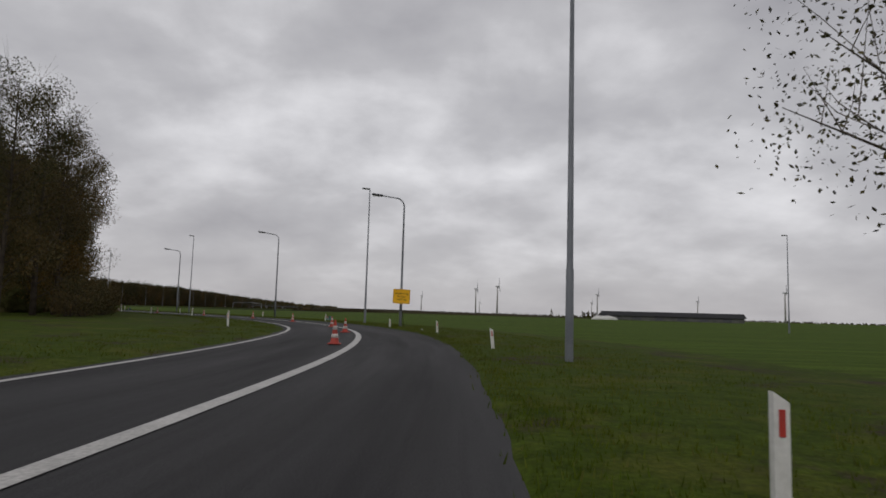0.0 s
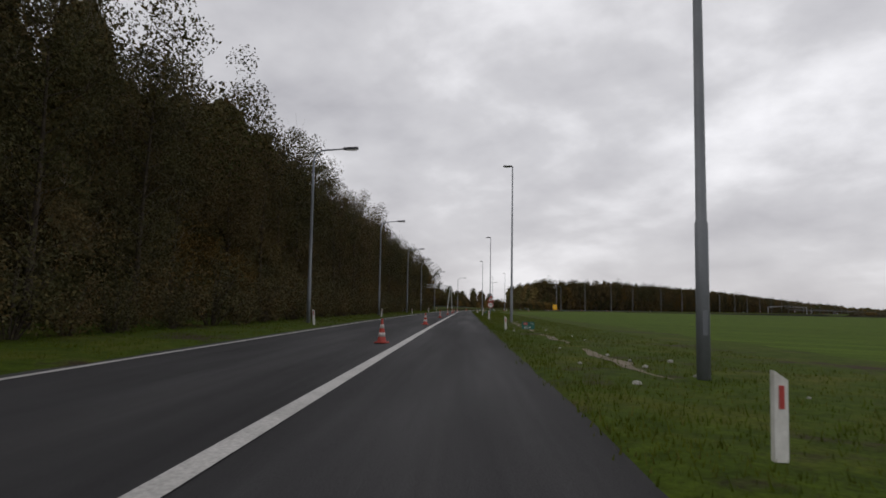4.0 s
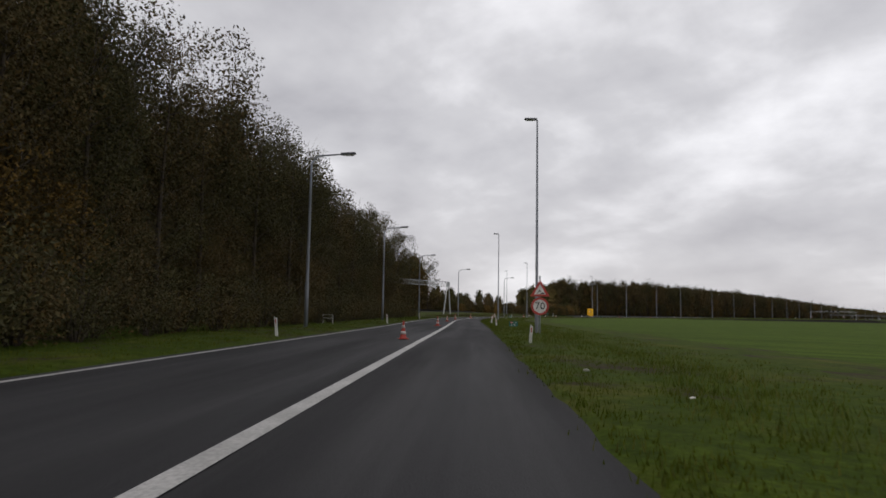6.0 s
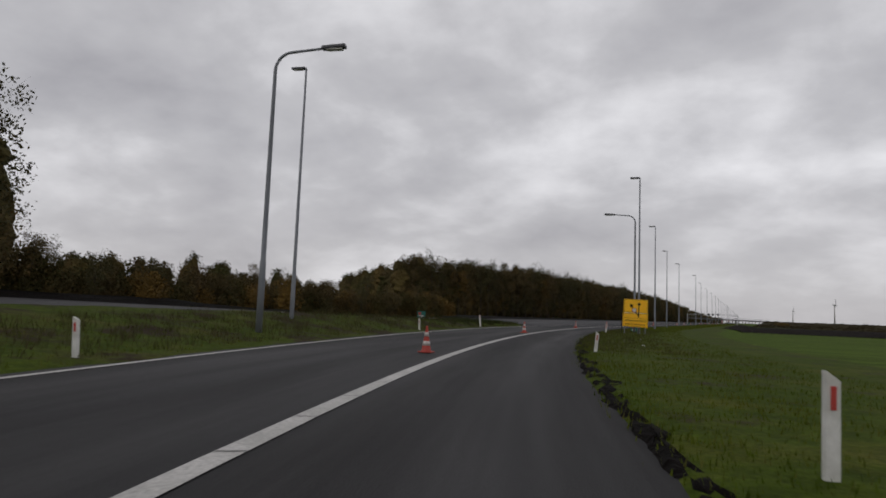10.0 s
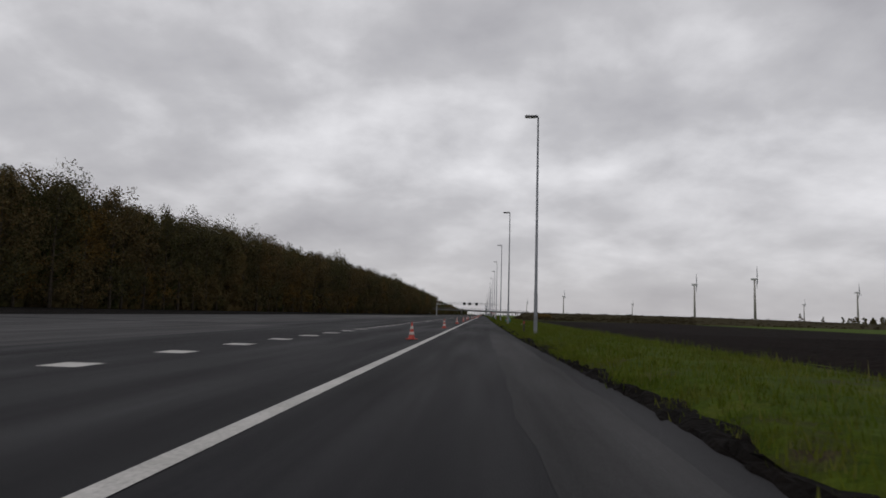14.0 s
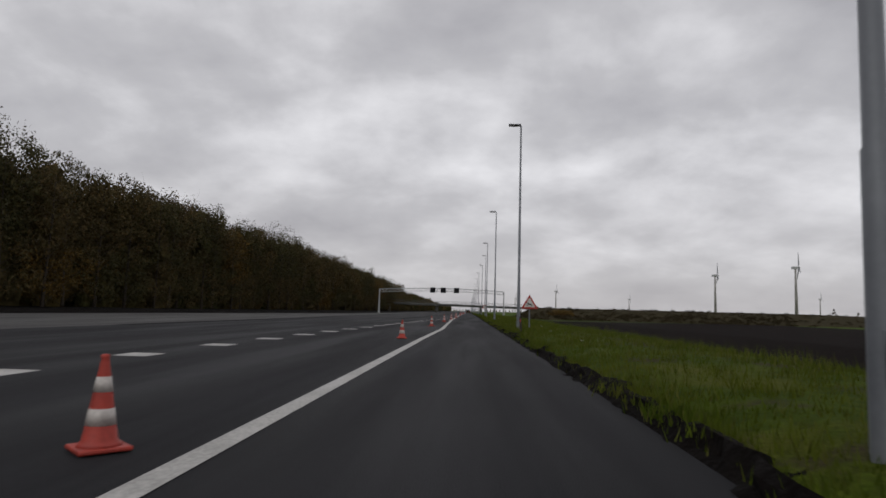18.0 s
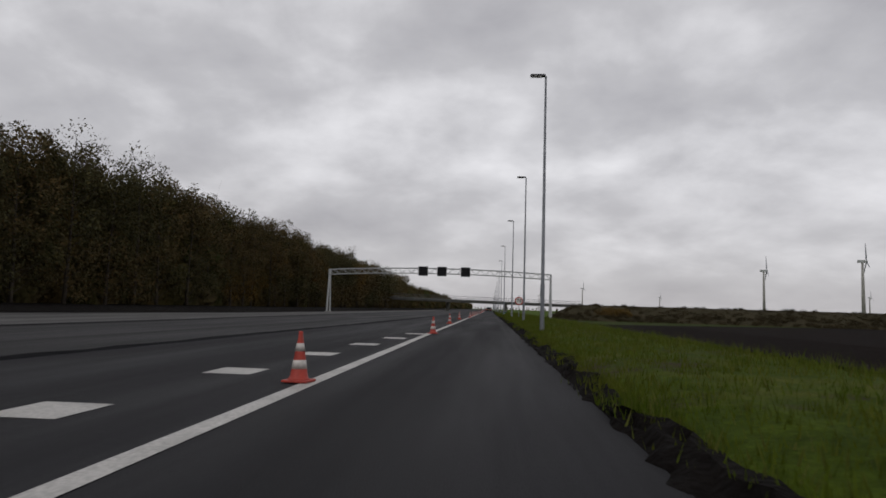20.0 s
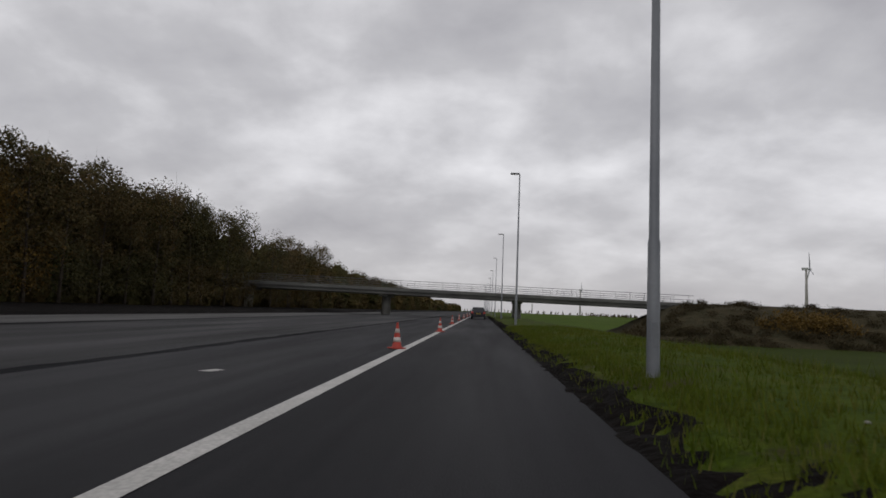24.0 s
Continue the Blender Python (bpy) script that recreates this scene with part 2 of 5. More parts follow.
WORN_PAINT = material("worn_road_paint", (0.20, 0.195, 0.185), 0.7, colour2=(0.12, 0.118, 0.112), scale=6, fine=40, bump=0.2, depth=0.003)
STEEL = material("galvanised_steel", (0.195, 0.205, 0.22), 0.6, 0.3, colour2=(0.145, 0.155, 0.17), scale=0.8, fine=20, bump=0.1, depth=0.003, grain=0.05)
STEEL_DARK = material("lamp_housing", (0.10, 0.10, 0.11), 0.5, 0.3, scale=4, fine=30, bump=0.05, grain=0.04)
WHITE_STEEL = material("pale_painted_steel", (0.43, 0.44, 0.44), 0.5, 0.1, colour2=(0.36, 0.37, 0.365), scale=0.9, fine=25, bump=0.05, grain=0.04)
BLACK = material("black_panel", (0.010, 0.010, 0.012), 0.7, scale=3, fine=30, bump=0.05, spec=0.2, grain=0.04)
WHITE = material("white_plastic", (0.68, 0.67, 0.64), 0.5, colour2=(0.52, 0.51, 0.47), scale=4, fine=30, bump=0.05, grain=0.06)
RED = material("red_reflective", (0.42, 0.035, 0.025), 0.45, colour2=(0.36, 0.04, 0.03), scale=5, fine=30, bump=0.05, grain=0.04)
ORANGE = material("orange_red_rubber", (0.42, 0.044, 0.026), 0.6, colour2=(0.30, 0.036, 0.024), scale=6, fine=35, bump=0.1, depth=0.004, grain=0.12)
BAND = material("dirty_white_band", (0.58, 0.54, 0.50), 0.5, colour2=(0.40, 0.36, 0.33), scale=8, fine=40, bump=0.1, depth=0.003, grain=0.12)
YELLOW = material("yellow_sign_sheet", (0.93, 0.50, 0.004), 0.4, colour2=(0.88, 0.46, 0.004), scale=2, fine=15, bump=0.05, grain=0.04)
SIGN_GREEN = material("green_sign_sheet", (0.010, 0.12, 0.095), 0.45, scale=5, fine=25, bump=0.05, grain=0.04)
CONCRETE = material("weathered_concrete", (0.34, 0.33, 0.30), 0.85, colour2=(0.22, 0.215, 0.20), scale=0.5, fine=12, bump=0.3, depth=0.02)
CONCRETE_DARK = material("stained_concrete", (0.13, 0.13, 0.12), 0.85, colour2=(0.09, 0.09, 0.085), scale=0.4, fine=10, bump=0.3, depth=0.02)
BRUSH_GROUND = material("brown_dead_growth", (0.050, 0.040, 0.022), 0.95, colour2=(0.030, 0.028, 0.014), scale=0.9, fine=3, bump=1.0, depth=0.2, spec=0.1)
BARK = material("bark", (0.075, 0.060, 0.045), 0.9, colour2=(0.045, 0.036, 0.028), scale=3, fine=18, bump=0.8, depth=0.03, spec=0.15)
TWIG = material("bare_twigs", (0.14, 0.118, 0.098), 0.9, colour2=(0.09, 0.075, 0.062), scale=3, fine=18, bump=0, spec=0.15)
LEAF_GREEN = material("dark_green_leaves", (0.066, 0.062, 0.026), 0.75, colour2=(0.048, 0.045, 0.021), scale=0.35, fine=2, bump=0, spec=0.1, third=((0.125, 0.095, 0.028), "island", 0.6, 1.3))
LEAF_OLIVE = material("olive_brown_leaves", (0.092, 0.072, 0.031), 0.8, colour2=(0.070, 0.058, 0.026), scale=0.35, fine=2, bump=0, spec=0.1, third=((0.135, 0.080, 0.028), "island", 0.5, 1.2))
BRUSH_LEAF = material("dull_brown_brush", (0.050, 0.039, 0.022), 0.85, colour2=(0.034, 0.030, 0.016), scale=0.25, fine=2, bump=0, spec=0.05, third=((0.062, 0.046, 0.024), "island", 0.5, 1.2))
LEAF_RUST = material("rust_orange_leaves", (0.125, 0.078, 0.022), 0.8, colour2=(0.090, 0.060, 0.020), scale=0.4, fine=2, bump=0, spec=0.08, third=((0.160, 0.096, 0.022), "island", 0.5, 1.2))
WOODS = material("distant_woods", (0.070, 0.052, 0.026), 0.95, colour2=(0.042, 0.048, 0.016), scale=0.16, fine=1.6, bump=0.8, depth=0.5, spec=0.04, third=((0.105, 0.070, 0.026), "island", 0.45, 1.3), patches=((0.085, 0.058, 0.020), 0.08, 0.58, 0.68), grain=0.45)
CAR_BLACK = material("black_car_paint", (0.010, 0.010, 0.013), 0.25, scale=2, fine=20, bump=0, spec=0.5, grain=0.04)
CAR_GREY = material("grey_car_paint", (0.16, 0.17, 0.19), 0.3, 0.3, scale=2, fine=20, bump=0, grain=0.04)
CAR_WHITE = material("white_car_paint", (0.6, 0.6, 0.6), 0.35, scale=2, fine=20, bump=0, grain=0.04)
GLASS = material("dark_car_glass", (0.012, 0.014, 0.017), 0.08, scale=2, fine=20, bump=0, spec=0.6, grain=0.04)
TYRE = material("tyre_rubber", (0.014, 0.014, 0.014), 0.85, scale=5, fine=60, bump=0.2, depth=0.004)
POST_BROWN = material("dark_brown_post", (0.045, 0.034, 0.026), 0.7, colour2=(0.028, 0.022, 0.018), scale=5, fine=30, bump=0.1, depth=0.004)
TAIL = material("tail_light_lens", (0.45, 0.02, 0.015), 0.3, scale=5, fine=30, bump=0, grain=0.04)
PLATE = material("yellow_plate", (0.6, 0.42, 0.02), 0.5, scale=5, fine=30, bump=0, grain=0.04)


# ------------------------------------------------------------------ mesh helpers
def mesh_of(name, verts, faces, mat, smooth=False):
    me = bpy.data.meshes.new(name)
    me.from_pydata([tuple(v) for v in verts], [], [tuple(f) for f in faces])
    me.materials.append(mat)
    if smooth:
        me.polygons.foreach_set("use_smooth", [True] * len(me.polygons))
    me.update()
    return me


def part(name, data, mat, parent=None, label="", at=None, smooth=False):
    """Links a bmesh, or a (verts, faces) pair, as one mesh object under parent."""
    if isinstance(data, bmesh.types.BMesh):
        me = bpy.data.meshes.new(name)
        data.to_mesh(me)
        data.free()
        me.materials.append(mat)
        if smooth:
            me.polygons.foreach_set("use_smooth", [True] * len(me.polygons))
    elif isinstance(data, bpy.types.Mesh):
        me = data
    else:
        me = mesh_of(name, data[0], data[1], mat, smooth)
    ob = new(name, me)
    if at is not None:
        ob.matrix_basis = at
    if parent:
        ob.parent = parent
    if label:
        tagged(ob, label=label)
    return ob


def thing(name, label, category, group="", m=None):
    ob = tagged(new(name), label=label, category=category, group=group)
    ob.empty_display_size = 0.2
    if m is not None:
        ob.matrix_basis = m
    return ob


def box(sx, sy, sz, at=(0, 0, 0), bevel=0.0, bm=None, turn=None):
    """A box centred at at, its edges rounded off."""
    own = bmesh.new()
    m = Matrix.Translation(at) @ (turn or Matrix()) @ Matrix.Diagonal((sx, sy, sz, 1))
    bmesh.ops.create_cube(own, size=1.0, matrix=m)
    if bevel:
        bmesh.ops.bevel(own, geom=own.edges[:], offset=bevel, segments=2, affect="EDGES", profile=0.5)
    if bm is None:
        return own
    me = bpy.data.meshes.new("join")
    own.to_mesh(me)
    bm.from_mesh(me)
    own.free()
    bpy.data.meshes.remove(me)
    return bm


def tube(points, radii, sides=10, cap=True):
    """A round bar along points with a radius at each, as (verts, faces)."""
    pts = [Vector([float(q) for q in p]) for p in points]
    verts, faces = [], []
    up = Vector((0, 0, 1))
    for i, p in enumerate(pts):
        d = (pts[min(i + 1, len(pts) - 1)] - pts[max(i - 1, 0)]).normalized()
        side = d.cross(Vector((0.13, 0.99, 0.05)) if abs(d.z) > 0.9 else up).normalized()
        other = d.cross(side)
        for k in range(sides):
            a = 2 * math.pi * k / sides
            verts.append(p + float(radii[i]) * (math.cos(a) * side + math.sin(a) * other))
    for i in range(len(pts) - 1):
        for k in range(sides):
            a, b = i * sides + k, i * sides + (k + 1) % sides
            faces.append((a, b, b + sides, a + sides))
    if cap:
        faces.append(tuple(range(sides))[::-1])
        faces.append(tuple(range((len(pts) - 1) * sides, len(pts) * sides)))
    return verts, faces


def joined(*pieces):
    verts, faces = [], []
    for v, f in pieces:
        n = len(verts)
        verts += list(v)
        faces += [tuple(i + n for i in q) for q in f]
    return verts, faces


def lathe(profile, sides=20):
    """A turned body from (radius, height) pairs."""
    verts, faces = [], []
    for r, z in profile:
        for k in range(sides):
            a = 2 * math.pi * k / sides
            verts.append((r * math.cos(a), r * math.sin(a), z))
    for i in range(len(profile) - 1):
        for k in range(sides):
            a, b = i * sides + k, i * sides + (k + 1) % sides
            faces.append((a, b, b + sides, a + sides))
    faces.append(tuple(range(sides))[::-1])
    faces.append(tuple(range((len(profile) - 1) * sides, len(profile) * sides)))
    return verts, faces


def disc(r, depth, sides=32, at=(0, 0, 0)):
    """A flat round plate that faces -y."""
    verts = [(at[0] + r * math.cos(2 * math.pi * k / sides), at[1] + y, at[2] + r * math.sin(2 * math.pi * k / sides)) for y in (0, depth) for k in range(sides)]
    faces = [tuple(range(sides)), tuple(range(sides, 2 * sides))[::-1]]
    faces += [(k, k + sides, (k + 1) % sides + sides, (k + 1) % sides) for k in range(sides)]
    return verts, faces


def plate(outline, y0, depth):
    """A flat plate with the given (x, z) outline, facing -y."""
    n = len(outline)
    verts = [(x, y0, z) for x, z in outline] + [(x, y0 + depth, z) for x, z in outline]
    faces = [tuple(range(n)), tuple(range(n, 2 * n))[::-1]] + [(k, k + n, (k + 1) % n + n, (k + 1) % n) for k in range(n)]
    return verts, faces


def ring(r0, r1, y0, depth, sides=32):
    verts, faces = [], []
    for r in (r0, r1):
        for y in (y0, y0 + depth):
            verts += [(r * math.cos(2 * math.pi * k / sides), y, r * math.sin(2 * math.pi * k / sides)) for k in range(sides)]
    for k in range(sides):
        j = (k + 1) % sides
        faces += [(k, j, 2 * sides + j, 2 * sides + k), (k + sides, 3 * sides + k, 3 * sides + j, j + sides), (2 * sides + k, 2 * sides + j, 3 * sides + j, 3 * sides + k), (k, sides + k, sides + j, j)]
    return verts, faces


def shifted(piece, dx=0.0, dy=0.0, dz=0.0):
    return [(v[0] + dx, v[1] + dy, v[2] + dz) for v in piece[0]], piece[1]


def lettering(name, text, size, at, mat, parent, spread=1.0):
    """Raised letters that face -y, centred at at."""
    cu = bpy.data.curves.new(name, "FONT")
    cu.body, cu.size, cu.align_x, cu.align_y, cu.extrude, cu.space_character = text, size, "CENTER", "CENTER", 0.003, spread
    tmp = bpy.data.objects.new(name, cu)
    scene.collection.objects.link(tmp)
    me = bpy.data.meshes.new_from_object(tmp.evaluated_get(bpy.context.evaluated_depsgraph_get()))
    bpy.data.objects.remove(tmp)
    bpy.data.curves.remove(cu)
    me.materials.clear()
    me.materials.append(mat)
    ob = new(name, me)
    ob.matrix_basis = Matrix.Translation(at) @ pose(0, 0, 0, 90)
    ob.parent = parent
    return ob


# ------------------------------------------------------------------ the road's line: (station, heading to the left of +y)
START = (151.76, -352.81)
BENDS = [(-113.9, -20.00), (-33.9, -13.56), (6.1, -3.33), (21.1, 4.35), (36.1, 16.15), (51.1, 27.08), (66.1, 34.40), (86.1, 38.34), (106.1, 38.35), (136.1, 38.13), (176.1, 37.99), (206.1, 38.65), (221.1, 37.35), (236.1, 34.54), (256.1, 29.78), (276.1, 21.02), (296.1, 14.77), (326.1, 7.48), (366.1, 0.28), (426.1, 0.01), (506.1, -0.01), (606.1, 0.00), (706.1, 0.00), (806.1, -0.00), (2600, 0.00)]
STEP = 1.0
ST = np.arange(-100.0, 2500.0 + STEP, STEP)
HD = np.radians(np.interp(ST, [b[0] for b in BENDS], [b[1] for b in BENDS]))
RX, RY = np.cumsum(-np.sin(HD)) * STEP, np.cumsum(np.cos(HD)) * STEP
RX, RY = RX - np.interp(0, ST, RX) + START[0], RY - np.interp(0, ST, RY) + START[1]


def at_road(s, off=0.0):
    """Place and heading (degrees) at a station and an offset to the right of the white line."""
    x, y, h = np.interp(s, ST, RX), np.interp(s, ST, RY), np.interp(s, ST, HD)
    return float(x + off * np.cos(h)), float(y + off * np.sin(h)), float(np.degrees(h))


def spot(s, off, z=0.0, turn=0.0):
    x, y, h = at_road(s, off)
    return pose(x, y, z, 0, 0, h + turn)


def strip(name, stations, offs, heights, mat, wobble=0.0, rough=0.0, seed=0):
    """A sheet along the road: columns at the given offsets (numbers, or functions of the station) and heights."""
    rng = np.random.RandomState(seed)
    verts, faces, flats = [], [], []
    n = len(offs)
    for s in stations:
        for k in range(n):
            o = offs[k](s) if callable(offs[k]) else offs[k]
            z = heights[k](s) if callable(heights[k]) else heights[k]
            if wobble:
                o += wobble * (rng.rand() - 0.5)
            if rough:
                z += rough * (rng.rand() - 0.5)
            x, y, _ = at_road(s, o)
            verts.append((x, y, z))
            flats.append((o, s))
    for i in range(len(stations) - 1):
        for k in range(n - 1):
            a = i * n + k
            faces.append((a, a + 1, a + n + 1, a + n))
    me = mesh_of(name, verts, faces, mat)
    uv = me.uv_layers.new(name="road")
    flat = np.array([flats[i] for f in faces for i in f], dtype=np.float32).ravel()
    uv.data.foreach_set("uv", flat)
    return me
# ------------------------------------------------------------------ ground and roads
def lerp(*knots):
    xs, ys = [k[0] for k in knots], [k[1] for k in knots]
    return lambda s: float(np.interp(s, xs, ys))


RIGHT_EDGE = lerp((-100, 3.0), (25, 2.95), (47, 2.78), (120, 2.82), (215, 2.82), (253, 2.92), (290, 3.0), (323, 3.07), (345, 3.3), (400, 3.5), (437, 3.95), (455, 3.6), (495, 3.4), (545, 3.37), (580, 3.58), (600, 3.55), (680, 3.42), (710, 3.35), (765, 3.1), (2500, 3.2))
LEFT_LINE = lerp((-60, -3.4), (30, -3.05), (55, -3.4), (100, -4.2), (130, -4.5), (160, -4.25), (190, -3.85), (225, -3.75), (255, -4.05), (295, -4.4), (325, -4.65), (345, -4.35), (378, -4.4))
LEFT_EDGE = lambda s: LEFT_LINE(s) - 0.36



def land(x, y):
    """Height of the farmland: flat, but lower beside the motorway near the viaduct."""
    ease = lambda u: (lambda v: v * v * (3 - 2 * v))(min(max(u, 0.0), 1.0))
    return -0.16 - 1.5 * ease((x - 8) / 14) * ease((y - 60) / 110) * (1 - ease((y - 470) / 90))


gv, gf = [], []
gx = sorted(set(np.round(np.concatenate([np.linspace(-4500, 4500, 46), np.arange(-30, 60, 3.0), np.arange(60, 500, 40.0)]), 1)))
gy = sorted(set(np.round(np.concatenate([np.linspace(-4000, 5000, 46), np.arange(50, 180, 12.0), np.arange(180, 570, 9.0)]), 1)))
gv = [(float(x), float(y), land(x, y)) for x in gx for y in gy]
gf = [(i * len(gy) + k, (i + 1) * len(gy) + k, (i + 1) * len(gy) + k + 1, i * len(gy) + k + 1) for i in range(len(gx) - 1) for k in range(len(gy) - 1)]
tagged(new("ground", mesh_of("ground", gv, gf, FIELD)), label="flat green farmland reaching to the horizon", category="ground", kind="structure")

ramp_st = np.arange(-100, 366, 2.0)
road = tagged(new("road", strip("road", ramp_st, [LEFT_EDGE, -1.8, 0.0, 1.5, RIGHT_EDGE], [0.0, 0.0, 0.0, 0.0, 0.0], ASPHALT)),
              label="dark asphalt slip road curving onto the motorway", category="road", kind="structure")
BANK = lerp((330, -27.0), (400, -33.0), (470, -36.0), (570, -36.0), (640, -30.0), (700, -20.5), (760, -19.6), (1500, -19.6))
WOOD_LINE = lerp((445, -76), (470, -64), (500, -57), (540, -52), (580, -48), (650, -41), (720, -35), (780, -33), (2500, -33))
WOOD_TOP = lerp((445, 16.5), (470, 17), (500, 17.5), (580, 17), (650, 16.2), (720, 14.8), (760, 13.5), (800, 13.2), (840, 12.8), (1180, 12))
MOTORWAY_Z = lerp((-135, 0.98), (-110, 0.80), (-92, 0.72), (-75, 0.42), (-62, 0.12), (-50, 0.0))
main_st = np.concatenate([np.arange(339, 900, 3.0), np.arange(900, 2500, 40.0)])
motorway = tagged(new("motorway", strip("motorway", main_st, [lambda s: BANK(s) - 0.2, -18.0, -8.0, -4.6, 0.0, 1.6, RIGHT_EDGE], [lambda s: 0.003 + MOTORWAY_Z(s - 401)] * 3 + [0.003] * 4, ASPHALT_NEW)),
                  label="wide dark motorway carriageway under reconstruction", category="road", kind="structure")


# the straight motorway before the merge, seen beyond the gore
ov = [(x, y, MOTORWAY_Z(y) + (0.2 * (-6.2 - x) / 21.8 if y < -70 else -0.02)) for y in np.arange(-700, -54, 7.0) for x in (-28.0, -20.0, -12.0, -6.2)]
of = [(4 * i + k, 4 * i + k + 1, 4 * i + k + 5, 4 * i + k + 4) for i in range(len(ov) // 4 - 1) for k in range(3)]
om = mesh_of("road_main", ov, of, ASPHALT_PALE)
om.uv_layers.new(name="road").data.foreach_set("uv", np.array([ov[i][:2] for f in of for i in f], dtype=np.float32).ravel())
tagged(new("road_main", om), label="grey worn motorway before the merge", category="road", kind="structure")


# worn and milled lanes on the left of the carriageway
def patch(name, s0, s1, o0, o1, mat, label, step=4.0, edge=0.15, seed=1, z=0.0065):
    st = np.arange(s0, s1 + 0.1, step)
    me = strip(name, st, [o0, o1], [z, z], mat, wobble=edge, seed=seed)
    return tagged(new(name, me), label=label, category="road surface", kind="structure")


patch("worn_lane", 352, 470, lerp((352, -26), (470, -35)), lerp((352, -5.2), (400, -7.5), (470, -9.5)), ASPHALT_PALE, "pale milled asphalt lane with streaks", seed=2)
patch("worn_lane", 470, 900, lerp((470, -35), (570, -35.5), (640, -29.6), (700, -20)), -14.0, ASPHALT_PALE, "pale milled asphalt lane with streaks", seed=3)
patch("worn_strip", 640, 900, lerp((640, -13.0), (900, -13.0)), lerp((640, -5.4), (690, -4.1), (900, -4.1)), ASPHALT_GREY, "worn grey lane beside the new asphalt", seed=4, z=0.009)
patch("pale_band", 560, 900, lerp((560, -35.2), (640, -29.4), (700, -19.9), (900, -19.4)), -13.9, ASPHALT_BAND, "pale dry band of old asphalt", seed=8, edge=0.1, z=0.009)
patch("dark_joint", 600, 900, -14.0, -13.2, ASPHALT_WET, "dark damp joint between the lanes", seed=9, edge=0.1, z=0.0115)
ridge = strip("asphalt_ridge", np.arange(640, 900, 0.8), [lerp((640, -5.6), (690, -4.3), (900, -4.3)), lerp((640, -5.45), (690, -4.15), (900, -4.15)), lerp((640, -5.3), (690, -4.0), (900, -4.0))], [0.0, 0.05, 0.0], ASPHALT_WET, wobble=0.08, rough=0.03, seed=18)
tagged(new("asphalt_ridge", ridge), label="ragged dark ridge along the milled lane", category="road surface", kind="structure")
patch("shoulder_strip", 652, 730, lerp((652, 3.0), (680, 2.9), (730, 3.05)), lerp((652, 3.06), (680, 3.08), (730, 3.10)), ASPHALT_GREY, "worn grey strip along the asphalt edge", seed=15, edge=0.1, step=1.0)
patch("shoulder_strip", 372, 462, lerp((372, 2.6), (462, 2.35)), lerp((372, 3.0), (400, 3.5), (440, 3.55), (462, 3.15)), ASPHALT_GREY, "wet grey broken strip along the asphalt edge", seed=5, edge=0.12, step=1.5)


def marking(name, s0, s1, off, width, step=2.0, z=0.010, label="solid white road line"):
    st = np.arange(s0, s1 + 0.01, step)
    f = off if callable(off) else (lambda s: off)
    me = strip(name, st, [lambda s: f(s) - width / 2, lambda s: f(s) + width / 2], [z, z], PAINT)
    return tagged(new(name, me), label=label, category="road marking", kind="structure")


marking("lane_marking", -60, 1400, lerp((556, 0.0), (577, 0.15), (594, 0.29), (607, 0.48), (609, 0.46), (640, 0.08), (662, 0.0)), 0.21, label="broad solid white line beside the driving lane")
marking("edge_marking", -60, 378, LEFT_LINE, 0.14, label="solid white edge line of the slip road")

# block marking between the slip lane and the carriageway
blk = mesh_of("marking_block", [(-0.34, -0.42, 0), (0.34, -0.42, 0), (0.34, 0.42, 0), (-0.34, 0.42, 0)], [(0, 1, 2, 3)], PAINT)
BLOCK_OFF = lerp((380, -4.5), (446, -4.7), (497, -4.88), (548, -4.93), (583, -4.5), (600, -3.9), (625, -2.6), (663, -0.4))
for i in range(77):
    s = 546.6 + (i - 45) * 3.72
    b = new("marking_block", blk)
    b.matrix_basis = spot(s, BLOCK_OFF(s), 0.0105)
    b.parent = motorway

# verges
VERGE_O = [lambda s: RIGHT_EDGE(s) - 0.25, lambda s: RIGHT_EDGE(s) + 0.1, lambda s: RIGHT_EDGE(s) + 0.6, lerp((440, 5.0), (470, 4.7)), 6.5, lerp((440, 8.5), (470, 7.7)), lerp((440, 10.5), (470, 9.5)), 13.0]
VERGE_Z = [lerp((335, -0.06), (345, -0.12)), lerp((335, 0.03), (345, -0.08), (430, -0.08), (470, -0.02)), lerp((335, 0.045), (345, -0.02), (400, 0.03), (450, 0.13)), lerp((380, 0.03), (440, 0.21), (500, 0.23)),
           lerp((400, 0.0), (450, 0.22), (500, 0.26)), lerp((400, -0.04), (440, 0.12), (480, 0.23), (790, 0.23), (840, 0.0)), lerp((450, -0.10), (560, -0.04), (720, 0.0)), lerp((450, -0.20), (580, -0.50))]


def verge_z(s, o):
    """Height of the right verge's sheet at a station and offset."""
    return float(np.interp(o, [f(s) if callable(f) else f for f in VERGE_O], [f(s) if callable(f) else f for f in VERGE_Z]))


VERGE_R = strip("verge_right", np.concatenate([np.arange(-100, 900, 1.5), np.arange(900, 2500, 40)]), VERGE_O, VERGE_Z, GRASS, rough=0.025, wobble=0.06, seed=11)
tagged(new("verge_right", VERGE_R), label="uneven grass verge with yellowing tufts", category="verge", kind="structure")


def gore_end(s):
    """Offset at which the left verge meets the motorway before the merge."""
    x, y, h = at_road(s, 0.0)
    return min(LEFT_EDGE(s) - 1.0, max(-40.0, (-6.0 - x) / math.cos(radians(h))))


def gore_top(s):
    x, y, h = at_road(s, gore_end(s))
    return MOTORWAY_Z(y) + 0.02 if gore_end(s) > -39.9 else 0.1


